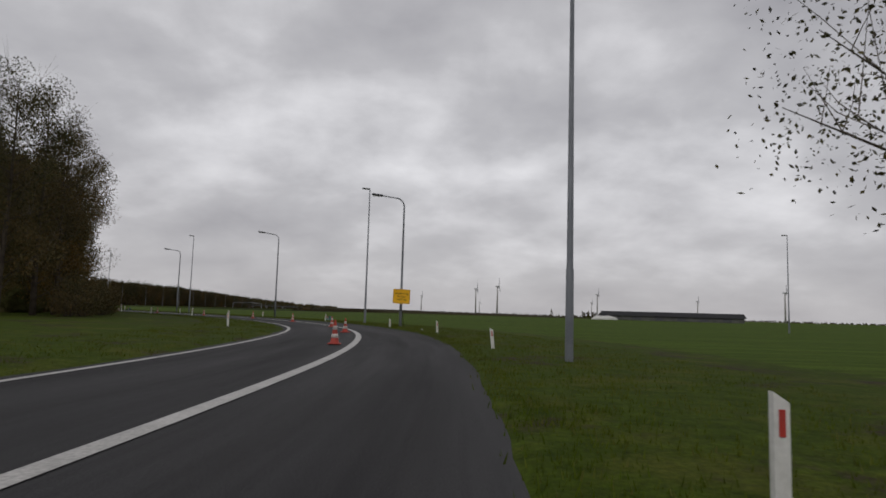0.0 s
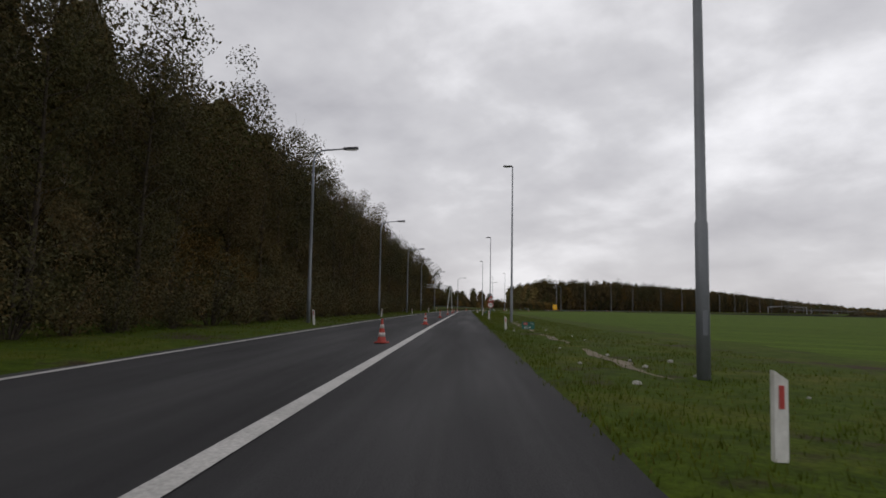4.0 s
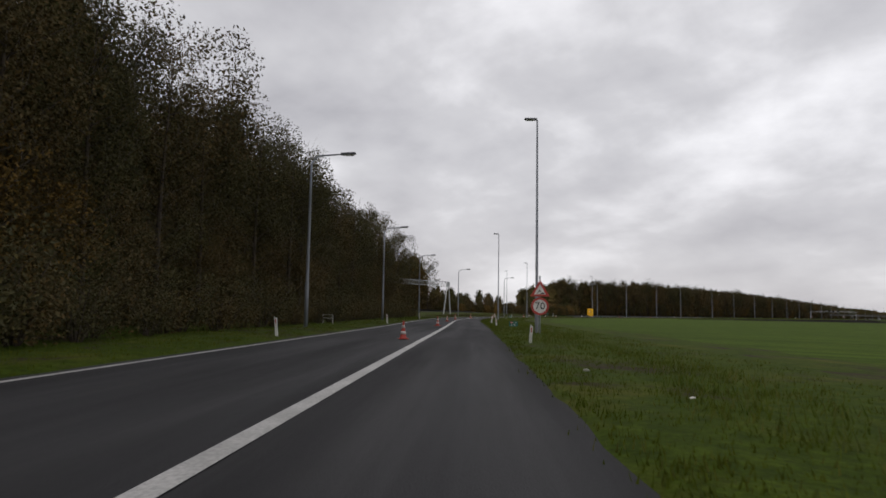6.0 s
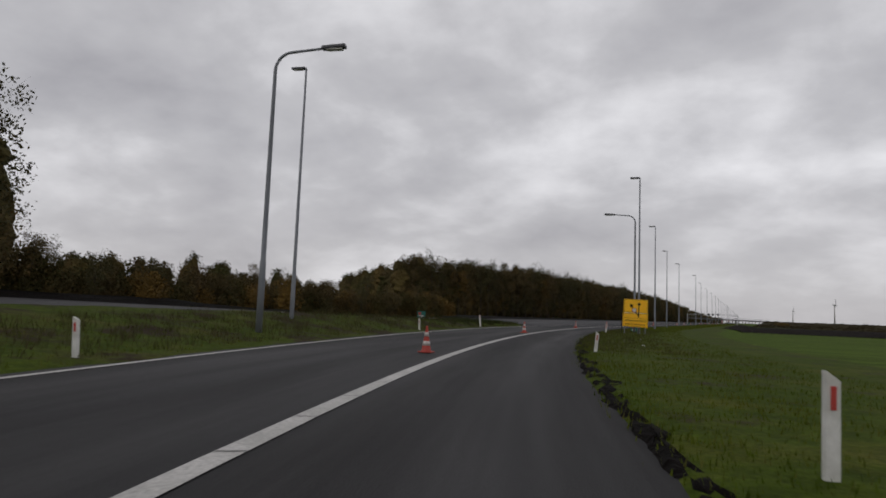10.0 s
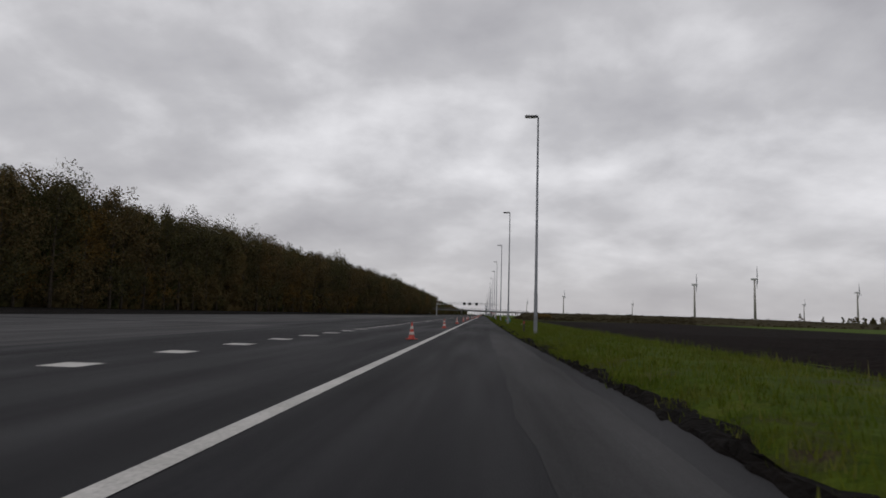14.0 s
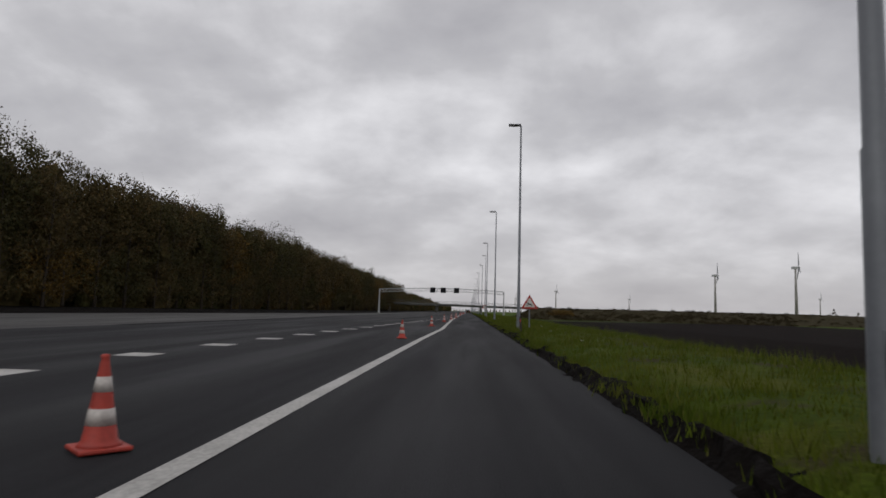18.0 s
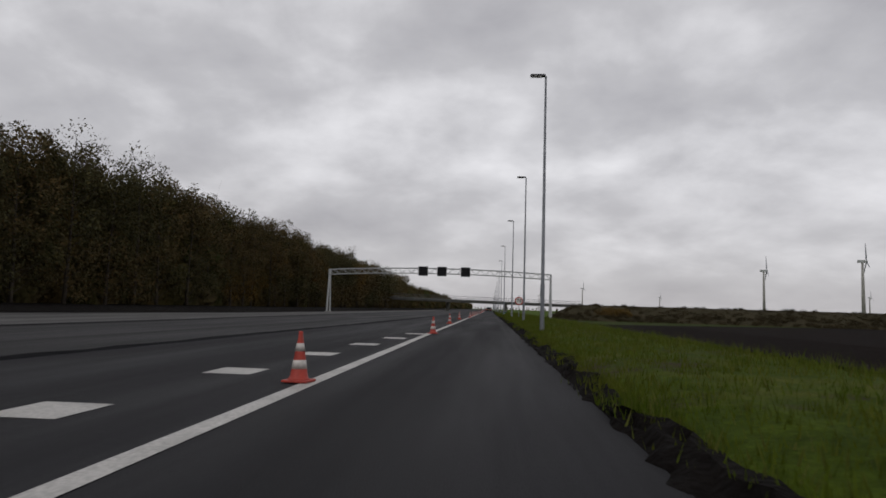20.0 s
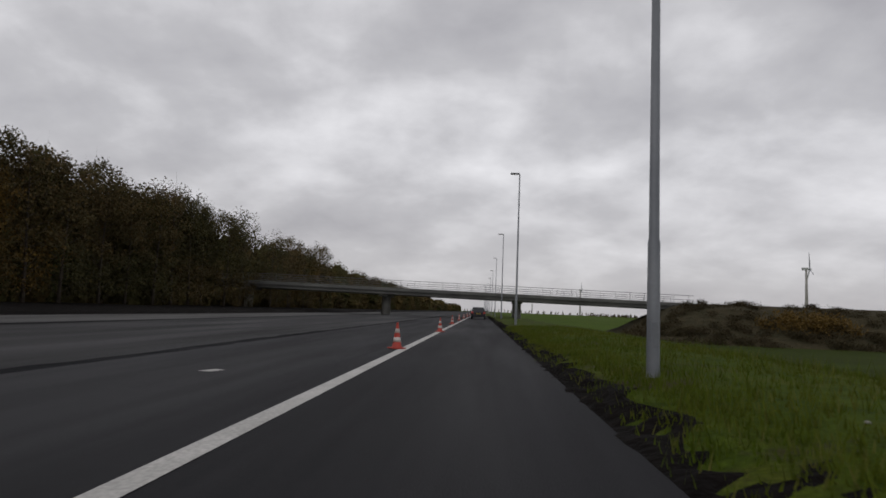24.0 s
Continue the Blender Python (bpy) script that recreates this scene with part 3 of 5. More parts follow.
def across(k):
    return lambda s: (LEFT_EDGE(s) - 0.6) * (1 - k) + gore_end(s) * k


GORE_O = [lambda s: LEFT_EDGE(s) + 0.2, lambda s: LEFT_EDGE(s) - 0.1, across(0.0), across(0.12), across(0.35), across(0.7), gore_end]
GORE_Z = [-0.02, 0.01, 0.06, lambda s: 0.10 + 0.05 * gore_top(s), lambda s: 0.12 + 0.25 * gore_top(s), lambda s: 0.10 + 0.65 * gore_top(s), lambda s: gore_top(s) - 0.01]


def gore_z(s, o):
    """Height of the left verge's sheet at a station and offset."""
    return float(np.interp(-o, [-f(s) for f in GORE_O], [f(s) if callable(f) else f for f in GORE_Z]))


VERGE_L = strip("verge_left", np.arange(-100, 246.6, 1.5), GORE_O, GORE_Z, GRASS, rough=0.03, wobble=0.12, seed=12)
tagged(new("verge_left", VERGE_L), label="grass verge in front of the wood", category="verge", kind="structure")
VERGE_G = strip("verge_gore", np.arange(245.6, 341.5, 0.9), GORE_O, GORE_Z, GORE, rough=0.05, wobble=0.12, seed=14)
tagged(new("verge_gore", VERGE_G), label="torn gore of brown earth and patchy grass between the roads", category="verge", kind="structure")
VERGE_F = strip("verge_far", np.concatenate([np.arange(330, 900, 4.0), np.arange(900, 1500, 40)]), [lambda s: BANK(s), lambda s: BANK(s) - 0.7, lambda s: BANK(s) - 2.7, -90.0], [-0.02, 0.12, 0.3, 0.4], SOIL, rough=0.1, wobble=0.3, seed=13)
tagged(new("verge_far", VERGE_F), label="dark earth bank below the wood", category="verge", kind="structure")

# ploughed field with furrows
def PLOUGH_END(o):
    return 760.0 + 0.72 * (o - 1.9)


fv, ff = [], []
fy = np.arange(372, 872, 5.0)
cols = np.concatenate([np.arange(9.6, 40, 0.45), np.arange(40, 126, 3.0)])
for s in fy:
    for j, o in enumerate(cols):
        lo = 9.4 + 1.2 * math.sin(s * 0.05) + max(0, (425 - s)) * 0.10
        oo = max(o, lo)
        x, y, _ = at_road(min(s, PLOUGH_END(oo)), oo)
        fv.append((x, y, (0.03 if j else -0.14) + land(x, y) + (0.05 if j % 2 else -0.02) * (o < 40) + 0.02 * math.sin(s * 1.7 + o)))
nc = len(cols)
for i in range(len(fy) - 1):
    for k in range(nc - 1):
        a = i * nc + k
        ff.append((a, a + 1, a + nc + 1, a + nc))
tagged(new("ploughed_field", mesh_of("ploughed_field", fv, ff, PLOUGH)), label="dark brown ploughed field with furrows", category="field", kind="structure")

# darker crop between the ploughed field and the embankment, and the bare track at the embankment's foot
cv, cf = [], []
co = np.concatenate([np.arange(10.0, 40, 2.0), np.arange(40, 131, 6.0)])
for o in co:
    a = PLOUGH_END(o) + 0.4
    for k in range(13):
        x, y, _ = at_road(a + (834.0 - a) * k / 12, o)
        cv.append((x, y, land(x, y) + 0.035))
cf = [(i * 13 + k, (i + 1) * 13 + k, (i + 1) * 13 + k + 1, i * 13 + k + 1) for i in range(len(co) - 1) if PLOUGH_END(co[i + 1]) < 830 for k in range(12)]
tagged(new("crop_field", mesh_of("crop_field", cv, cf, CROP)), label="dark green young crop beside the ploughed earth", category="field", kind="structure")
tv = []
for o in np.arange(24, 131, 3.0):
    for k in (0.0, 0.5, 1.0):
        x, y, _ = at_road(834.4 + 1.3 * k + 0.3 * math.sin(o * 0.7), o)
        tv.append((x, y, land(x, y) + (0.06, 0.16, 0.06)[int(k * 2)]))
tf = [(i * 3 + k, i * 3 + 3 + k, i * 3 + 4 + k, i * 3 + 1 + k) for i in range(len(tv) // 3 - 1) for k in range(2)]
tagged(new("field_track", mesh_of("field_track", tv, tf, TRACK)), label="bare brown track below the embankment", category="track", kind="structure")

# torn dark earth and painted-in grass shade along the edge of the new asphalt
BERM = lerp((236, 0.1), (255, 0.26), (300, 0.34), (338, 0.4), (560, 0.34), (590, 0.38), (640, 0.36), (672, 0.72), (695, 0.72), (720, 0.55), (756, 0.42), (763, 1.15), (772, 0.95), (782, 0.5), (900, 0.5))
berm = strip("earth_shade_edge", np.arange(238, 900, 0.3), [lambda s: RIGHT_EDGE(s) - 0.06] + [lambda s, k=k: RIGHT_EDGE(s) + BERM(s) * k * max(0.25, 0.85 + 0.3 * math.sin(s * 0.61) + 0.28 * math.sin(s * 1.43 + 1.0) + 0.2 * math.sin(s * 3.1)) for k in (0.08, 0.3, 0.5, 0.75, 1.0)],
             [-0.03, 0.02, lerp((420, 0.03), (460, 0.07)), lerp((420, 0.045), (460, 0.12)), lerp((420, 0.04), (460, 0.14)), lerp((420, -0.04), (460, 0.05))], SOIL, wobble=0.09, rough=0.10, seed=17)
tagged(new("earth_shade_edge", berm), label="ragged ridge of dark earth with painted-in grass shade along the asphalt edge", category="earth", kind="structure")
for a, b, o in ((97, 104, 4.5), (106, 112, 4.55), (114.5, 119.4, 4.55), (119.2, 124.4, 4.55), (124.0, 128.2, 4.74), (127.8, 131.8, 4.86)):
    patch("worn_track", a, b, lambda s: o + 0.08 * math.sin(s * 1.9) - 0.02 - 0.13 * math.sin(math.pi * (s - a) / (b + 0.5 - a)), lambda s: o + 0.08 * math.sin(s * 1.9) + 0.02 + 0.11 * math.sin(math.pi * (s - a) / (b + 0.5 - a)), SAND, "bare sandy track worn into the verge", step=0.45, edge=0.12, seed=int(a), z=0.046)
# ------------------------------------------------------------------ street lamps
def lamp_straight():
    t = thing("street_lamp", "tall grey tapered steel street lamp with a flat head", "street lamp", "lamps along the road")
    part("pole", tube([(0, 0, -0.3), (0, 0, 0.05), (0, 0, 2.0), (0, 0, 2.02), (0, 0, 10.3)], [0.092, 0.092, 0.086, 0.074, 0.04], 14), STEEL, t, smooth=True)
    part("inspection_door", box(0.09, 0.02, 0.34, (0.0, -0.082, 0.75), 0.006), STEEL, t)
    part("bracket", tube([(0.03, 0, 10.28), (-0.10, 0, 10.36)], [0.04, 0.035], 10), STEEL, t)
    head = box(0.64, 0.24, 0.09, (-0.33, 0, 10.36), 0.035)
    part("lamp_head", head, STEEL_DARK, t)
    part("lens", box(0.42, 0.18, 0.03, (-0.36, 0, 10.31), 0.01), WHITE, t)
    return t


def lamp_curved():
    t = thing("street_lamp", "grey steel street lamp with a curved arm over the road", "street lamp", "curved lamps along the slip road")
    pts, rad = [(0, 0, -0.3), (0, 0, 2.2), (0, 0, 2.22), (0, 0, 5.0), (0, 0, 8.0)], [0.10, 0.095, 0.08, 0.07, 0.055]
    for k in range(1, 8):
        a = math.pi / 2 * k / 7 * 0.96
        pts.append((-0.55 * (1 - math.cos(a)), 0, 8.0 + 0.55 * math.sin(a)))
        rad.append(0.05 - 0.001 * k)
    pts.append((-1.55, 0, 8.63)); rad.append(0.036)
    part("pole", tube(pts, rad, 12), STEEL, t, smooth=True)
    part("inspection_door", box(0.08, 0.02, 0.34, (0.0, -0.090, 0.8), 0.006), STEEL, t)
    part("lamp_head", box(0.78, 0.25, 0.12, (-1.92, 0, 8.66), 0.04, turn=pose(0, 0, 0, 0, 3, 0)), STEEL_DARK, t)
    part("lens", box(0.52, 0.18, 0.04, (-1.95, 0, 8.585), 0.01), WHITE, t)
    return t


RS = [(8.4, 5.15), (45.1, 5.0), (92.6, 5.15), (132.3, 4.8), (178.7, 4.9), (227.6, 4.85), (277.1, 5.3), (327.2, 5.75), (352.5, 5.9), (378.4, 4.75), (400.2, 4.5), (430.7, 5.2), (459.8, 4.55), (490.2, 4.4), (519.8, 4.45),
      (548.9, 4.4), (575.4, 4.45), (604.8, 4.45), (634.7, 4.4), (664.4, 4.4), (685.5, 4.7), (709.5, 4.6), (738.6, 4.3), (769.6, 4.3), (805.8, 4.3), (842, 4.4)] + [(879 + 36.5 * i, 4.4) for i in range(14)]
TALL = Matrix.Diagonal((1.0, 1.0, 1.022, 1))
first = lamp_straight()
first.matrix_basis = spot(RS[0][0], RS[0][1]) @ TALL
for s, o in RS[1:]:
    copy_thing(first, spot(s, o) @ TALL)
copy_thing(first, spot(305.1, -8.5, 0.3) @ TALL)
copy_thing(first, pose(196.5, -289.0, -0.1) @ TALL)
curved = lamp_curved()
curved.matrix_basis = spot(37.2, 4.95) @ TALL
for s, o in ((65.8, 4.85), (97.2, 5.1), (332.2, 5.3)):
    copy_thing(curved, spot(s, o) @ TALL)
for s, o in ((120.5, -6.3), (149.2, -6.6), (179.2, -6.75), (208.6, -6.75), (239.3, -6.7), (269.6, -6.5), (298.7, -6.5)):
    copy_thing(curved, spot(s, o, 0.05, 180) @ TALL)


# ------------------------------------------------------------------ traffic cones
def traffic_cone():
    t = thing("traffic_cone", "orange-red rubber traffic cone with two dirty white bands", "traffic cone", "cones along the white line")
    base = box(0.40, 0.40, 0.035, (0, 0, 0.02), 0.012)
    part("base_plate", base, ORANGE, t)
    H = 0.73
    r = lambda z: 0.145 - (0.145 - 0.028) * z / H
    def seg(a, b, grow=0.0):
        return lathe([(r(a) + grow, a), (r(b) + grow, b)], 20)
    part("cone_body", joined(lathe([(0.175, 0.035), (0.150, 0.06), (r(0.08), 0.09), (r(0.36), 0.36), (r(0.70), 0.70), (0.030, 0.72), (0.034, 0.73), (0.030, 0.755), (0.012, 0.76)], 20)), ORANGE, t, smooth=True)
    part("lower_band", seg(0.20, 0.33, 0.003), BAND, t, "dirty white reflective band", smooth=True)
    part("upper_band", seg(0.46, 0.58, 0.003), BAND, t, "dirty white reflective band", smooth=True)
    return t


CONES = [(13.3, -0.52), (23.8, -0.5), (32.9, -0.42), (45.9, -0.55), (57.2, -0.66), (72, -0.6), (88, -0.6), (105, -0.55), (123.1, -0.5), (146, -0.65), (169.3, -0.69), (191, -0.62), (212, -0.65), (231, -0.7), (253.4, -0.77), (275.5, -0.9), (295.9, -0.67), (317.5, -0.47),
         (342.6, -0.55), (362.5, -0.6), (386, -0.6), (408, -0.65), (431.3, -0.68), (452.8, -0.62), (473.1, -0.61), (495.6, -0.66), (519, -0.7), (542.3, -0.82), (556.7, -0.92), (575.7, -0.57), (593.9, -0.39), (612, -0.4), (630, -0.3), (646, -0.1), (662.5, 0.15), (679.0, -0.27), (695.5, -0.46),
         (709.6, 0.03), (726, -0.15), (741.4, -0.25), (761.1, -0.35), (776.4, -0.17), (790, 0.04), (808, -0.2), (826, -0.3), (846, -0.35), (868, -0.4), (892, -0.4)]
rng = random.Random(4)
cone = traffic_cone()
cone.matrix_basis = spot(CONES[0][0], CONES[0][1], 0.012) @ Matrix.Diagonal((0.92, 0.92, 0.92, 1))
for s, o in CONES[1:]:
    copy_thing(cone, spot(s, o, 0.012, rng.uniform(0, 90)) @ Matrix.Diagonal((0.92, 0.92, 0.92, 1)))


# ------------------------------------------------------------------ reflector posts
def reflector_post():
    t = thing("reflector_post", "white plastic roadside post with a red reflector", "post", "posts along the verge")
    out = [(-0.044, -0.25), (0.044, -0.25), (0.044, 0.57), (-0.044, 0.63)]
    part("post", plate(out, -0.03, 0.06), WHITE, t)
    part("reflector", box(0.036, 0.006, 0.15, (0.0, -0.034, 0.46), 0.002), RED, t, "red reflector strip")
    part("back_reflector", box(0.036, 0.006, 0.15, (0.0, 0.034, 0.46), 0.002), WHITE, t)
    return t


rp = reflector_post()
rp.matrix_basis = spot(-2.0, 4.3)
for s, o, z in ((12.4, 4.0, 0.0), (24.8, 3.9, 0.0), (34.3, 3.4, -0.1), (50.3, 3.55, 0), (66.7, 3.9, -0.05), (92, 3.7, 0), (116.2, 3.45, 0.0), (140.2, 3.55, 0.1), (167.6, 3.62, 0), (193, 3.5, -0.05), (203, 3.5, 0), (243, 3.7, 0.05), (251.8, 3.8, 0.02), (271.1, 3.6, 0.05), (284.5, 3.9, 0.1), (299.1, 3.5, 0.0), (324.8, 3.7, -0.05),
                (26.8, -5.9, 0.1), (50.5, -4.5, 0.1), (64.5, -4.2, 0.16), (77.5, -4.6, 0.1), (88, -4.9, 0.3), (117.5, -5.3, 0.15), (142, -5.4, 0.12), (168.9, -5.1, 0.1), (195, -4.6, 0.1), (226.8, -4.9, 0.12), (289.7, -5.2, 0.09), (313, -5.3, 0.0), (327.6, -5.5, 0.3)):
    copy_thing(rp, spot(s, o, z) @ pose(0, 0, 0, rng.uniform(-3, 3), 13 if s == 251.8 else rng.uniform(-6, 6), 0))


def dark_post():
    t = thing("reflector_post", "dark weathered roadside post with a red reflector", "post", "dark posts along the motorway verge")
    part("post", plate([(-0.045, -0.3), (0.045, -0.3), (0.045, 0.62), (-0.045, 0.68)], -0.03, 0.06), POST_BROWN, t)
    part("reflector", box(0.05, 0.006, 0.13, (0.0, -0.034, 0.50), 0.002), RED, t, "red reflector strip")
    return t


dp = dark_post()
dp.matrix_basis = spot(463, 4.2, 0.15)
for s in (532.4, 600.0):
    copy_thing(dp, spot(s, 4.2, 0.15) @ pose(0, 0, 0, 0, rng.uniform(-4, 4), 0))


def guard_frame():
    t = thing("guard_frame", "low white tubular steel frame standing in the verge", "guard rail", m=spot(190, -8.0, 0.14, 10))
    for x in (-0.32, 0.32):
        part("upright", tube([(x, 0, -0.3), (x, 0, 0.5)], [0.03, 0.03], 8), WHITE, t)
    for z in (0.28, 0.5):
        part("rail", tube([(-0.345, 0, z), (0.345, 0, z)], [0.028, 0.028], 8), WHITE, t)


guard_frame()


# ------------------------------------------------------------------ signs
def rounded(w, h, r, n=5):
    """Outline of a rounded rectangle about the middle."""
    out = []
    for cx, cz, a0 in ((w / 2 - r, -h / 2 + r, -90), (w / 2 - r, h / 2 - r, 0), (-w / 2 + r, h / 2 - r, 90), (-w / 2 + r, -h / 2 + r, 180)):
        for k in range(n + 1):
            a = radians(a0 + 90 * k / n)
            out.append((cx + r * math.cos(a), cz + r * math.sin(a)))
    return out


def frame_line(w, h, r, line, y0, depth):
    """A thin printed border."""
    outer, inner = rounded(w, h, r), rounded(w - 2 * line, h - 2 * line, max(r - line, 0.005))
    n = len(outer)
    verts = [(x, y0, z) for x, z in outer] + [(x, y0, z) for x, z in inner] + [(x, y0 + depth, z) for x, z in outer] + [(x, y0 + depth, z) for x, z in inner]
    faces = []
    for k in range(n):
        j = (k + 1) % n
        faces += [(k, j, n + j, n + k), (2 * n + k, 3 * n + k, 3 * n + j, 2 * n + j), (k, 2 * n + k, 2 * n + j, j), (n + k, n + j, 3 * n + j, 3 * n + k)]
    return verts, faces


def steel_post(h, r=0.03):
    return tube([(0, 0.05, -0.3), (0, 0.05, h)], [r, r], 10)


# yellow sign on the first curved lamp
t = thing("warning_sign", "yellow sign reading signalering buiten werking", "road sign", m=spot(36.5, 4.75, 2.02, -4) @ pose(0, 0, 0, 0, 1.5, 0))
board = part("board", plate(rounded(1.16, 0.96, 0.06), 0, 0.025), YELLOW, t)
part("border", frame_line(1.10, 0.90, 0.05, 0.014, -0.004, 0.006), BLACK, t)
for i, w in enumerate(("signalering", "buiten", "werking")):
    lettering("lettering", w, 0.185, (0, -0.004, 0.20 - 0.195 * i), BLACK, t, 1.12)
part("back_rail", box(1.0, 0.03, 0.05, (0, 0.05, 0.25), 0.005), STEEL, t)
part("back_rail", box(1.0, 0.03, 0.05, (0, 0.05, -0.25), 0.005), STEEL, t)
part("stay_post", shifted(tube([(0, 0, -2.0), (0, 0, 0.62)], [0.022, 0.022], 8), 0.02, 0.09), STEEL, t)
part("stay", tube([(0.06, 0.1, -0.85), (0.32, 0.16, -1.9)], [0.014, 0.014], 6), BLACK, t)

# yellow diversion sign
t = thing("diversion_sign", "yellow two-panel diversion sign with black arrows on steel posts", "road sign", m=spot(326.2, 5.5, 0.05, -3) @ pose(0, 0, 0, 0, 2.0, 0) @ Matrix.Diagonal((1.07, 1.0, 1.07, 1)))
part("upper_board", shifted(plate(rounded(1.46, 0.84, 0.05), 0, 0.03), 0, 0, 1.72), YELLOW, t)
part("lower_board", shifted(plate(rounded(1.52, 0.86, 0.05), 0, 0.03), 0, 0, 0.85), YELLOW, t)
part("seam", box(1.46, 0.008, 0.018, (0, -0.005, 1.285), 0.002), WHITE, t)
part("upper_border", shifted(frame_line(1.40, 0.78, 0.04, 0.014, -0.004, 0.006), 0, 0, 1.72), BLACK, t)
part("lower_border", shifted(frame_line(1.46, 0.80, 0.04, 0.014, -0.004, 0.006), 0, 0, 0.85), BLACK, t)
part("rule", box(1.46, 0.006, 0.014, (0, -0.004, 0.97), 0.002), BLACK, t)
part("straight_arrow", plate([(0.165, 1.02), (0.225, 1.02), (0.225, 1.78), (0.315, 1.78), (0.195, 1.99), (0.075, 1.78), (0.165, 1.78)], -0.006, 0.005), BLACK, t)
part("slant_arrow", joined(plate([(0.19, 1.05), (0.19, 1.16), (-0.22, 1.73), (-0.27, 1.69)], -0.005, 0.004),
                           plate([(-0.36, 1.86), (-0.33, 1.60), (-0.13, 1.76)], -0.006, 0.005)), BLACK, t)
part("closed_ring", shifted(ring(0.115, 0.15, -0.012, 0.006), -0.08, 0, 1.46), RED, t, "red ring of a closed-road symbol")
part("closed_disc", disc(0.118, 0.006, at=(-0.08, -0.012, 1.46)), WHITE, t)
for i, w in enumerate(("uitgezonderd", "werkverkeer")):
    lettering("lettering", w, 0.228, (0.02, -0.004, 0.815 - 0.232 * i), BLACK, t, 1.05)
for x in (-0.62, 0.62):
    part("post", tube([(x, 0.06, -0.3), (x, 0.06, 2.24)], [0.028, 0.028], 10), STEEL, t)
part("clamp", box(0.10, 0.06, 0.09, (-0.64, 0.06, 2.22), 0.01), BLACK, t)
part("sawn_stay", tube([(-0.8, 0.3, -0.2), (-0.86, 0.3, 1.05)], [0.025, 0.025], 8), BLACK, t)


def speed_sign(t, z, r=0.33):
    part("speed_disc", disc(r, 0.02, at=(0, 0, z)), WHITE, t)
    part("speed_ring", shifted(ring(r * 0.76, r, -0.006, 0.006), 0, 0, z), RED, t, "red rim")
    lettering("number", "70", 0.37 * r / 0.33, (0, -0.004, z), BLACK, t, 1.05)


def triangle(s, z0):
    h = s * 0.866
    return [(-s / 2, z0), (s / 2, z0), (0, z0 + h)]


def danger_sign(t, z0, s=0.72):
    part("triangle", plate(triangle(s, z0), 0, 0.02), RED, t, "red warning triangle")
    part("inner", plate(triangle(s * 0.62, z0 + s * 0.105), -0.005, 0.004), WHITE, t)
    zz = z0 + s * 0.13
    part("heap_symbol", plate([(0.02, zz), (0.17 * s / 0.72, zz), (0.10 * s / 0.72, zz + 0.09)], -0.009, 0.004), BLACK, t)
    part("tool_symbol", joined(plate([(-0.14, zz), (-0.11, zz), (-0.02, zz + 0.16), (-0.05, zz + 0.18)], -0.009, 0.004), plate([(-0.06, zz + 0.14), (0.05, zz + 0.10), (0.055, zz + 0.125), (-0.04, zz + 0.2)], -0.009, 0.004)), BLACK, t)


t = thing("roadworks_sign", "red triangle over a round speed limit sign reading 70", "road sign", m=spot(177.6, 4.95))
part("post", steel_post(2.78), STEEL, t)
danger_sign(t, 1.80, 0.92)
speed_sign(t, 1.33, 0.42)

t = thing("deer_sign", "red-rimmed warning triangle with a black leaping deer on a post", "road sign", m=spot(603.6, 4.9, 0.0))
part("post", steel_post(1.75), STEEL, t)
part("triangle", plate(triangle(0.82, 1.20), 0, 0.02), RED, t, "red warning triangle")
part("inner", plate(triangle(0.55, 1.277), -0.005, 0.004), WHITE, t)
DEER = [(-0.50, 0.30), (-0.40, 0.42), (-0.37, 0.64), (-0.31, 0.64), (-0.31, 0.42), (-0.20, 0.22), (0.15, 0.18), (0.38, 0.08), (0.47, 0.17), (0.43, -0.02), (0.62, -0.38), (0.54, -0.42),
        (0.30, -0.14), (0.0, -0.08), (-0.24, -0.03), (-0.54, -0.28), (-0.60, -0.21), (-0.35, 0.06), (-0.33, 0.16), (-0.38, 0.27), (-0.49, 0.23)]
part("deer_symbol", plate([(0.24 * x, 1.41 + 0.24 * z) for x, z in DEER], -0.009, 0.004), BLACK, t, "black deer silhouette")

t = thing("speed_sign", "round speed limit sign reading 70 on a post", "road sign", m=spot(703.2, 5.1))
part("post", steel_post(2.45), STEEL, t)
speed_sign(t, 1.9, 0.41)

t = thing("speed_board", "dark panel with a white disc reading 100 and an hours plate", "road sign", m=spot(566.3, 4.5, 0.0))
part("post", tube([(0, 0.04, -0.3), (0, 0.04, 1.02)], [0.03, 0.03], 10), STEEL, t)
part("panel", plate(rounded(0.62, 0.52, 0.02), 0, 0.02), BLACK, t, at=pose(0, 0, 0.82))
part("speed_disc", disc(0.135, 0.006, at=(0, -0.006, 0.90)), WHITE, t)
lettering("number", "100", 0.14, (0, -0.010, 0.90), BLACK, t, 1.0)
part("hours_plate", plate(rounded(0.44, 0.13, 0.015), -0.006, 0.006), WHITE, t, at=pose(0, 0, 0.65))
lettering("hours", "6-19h", 0.12, (0, -0.010, 0.65), BLACK, t, 1.0)


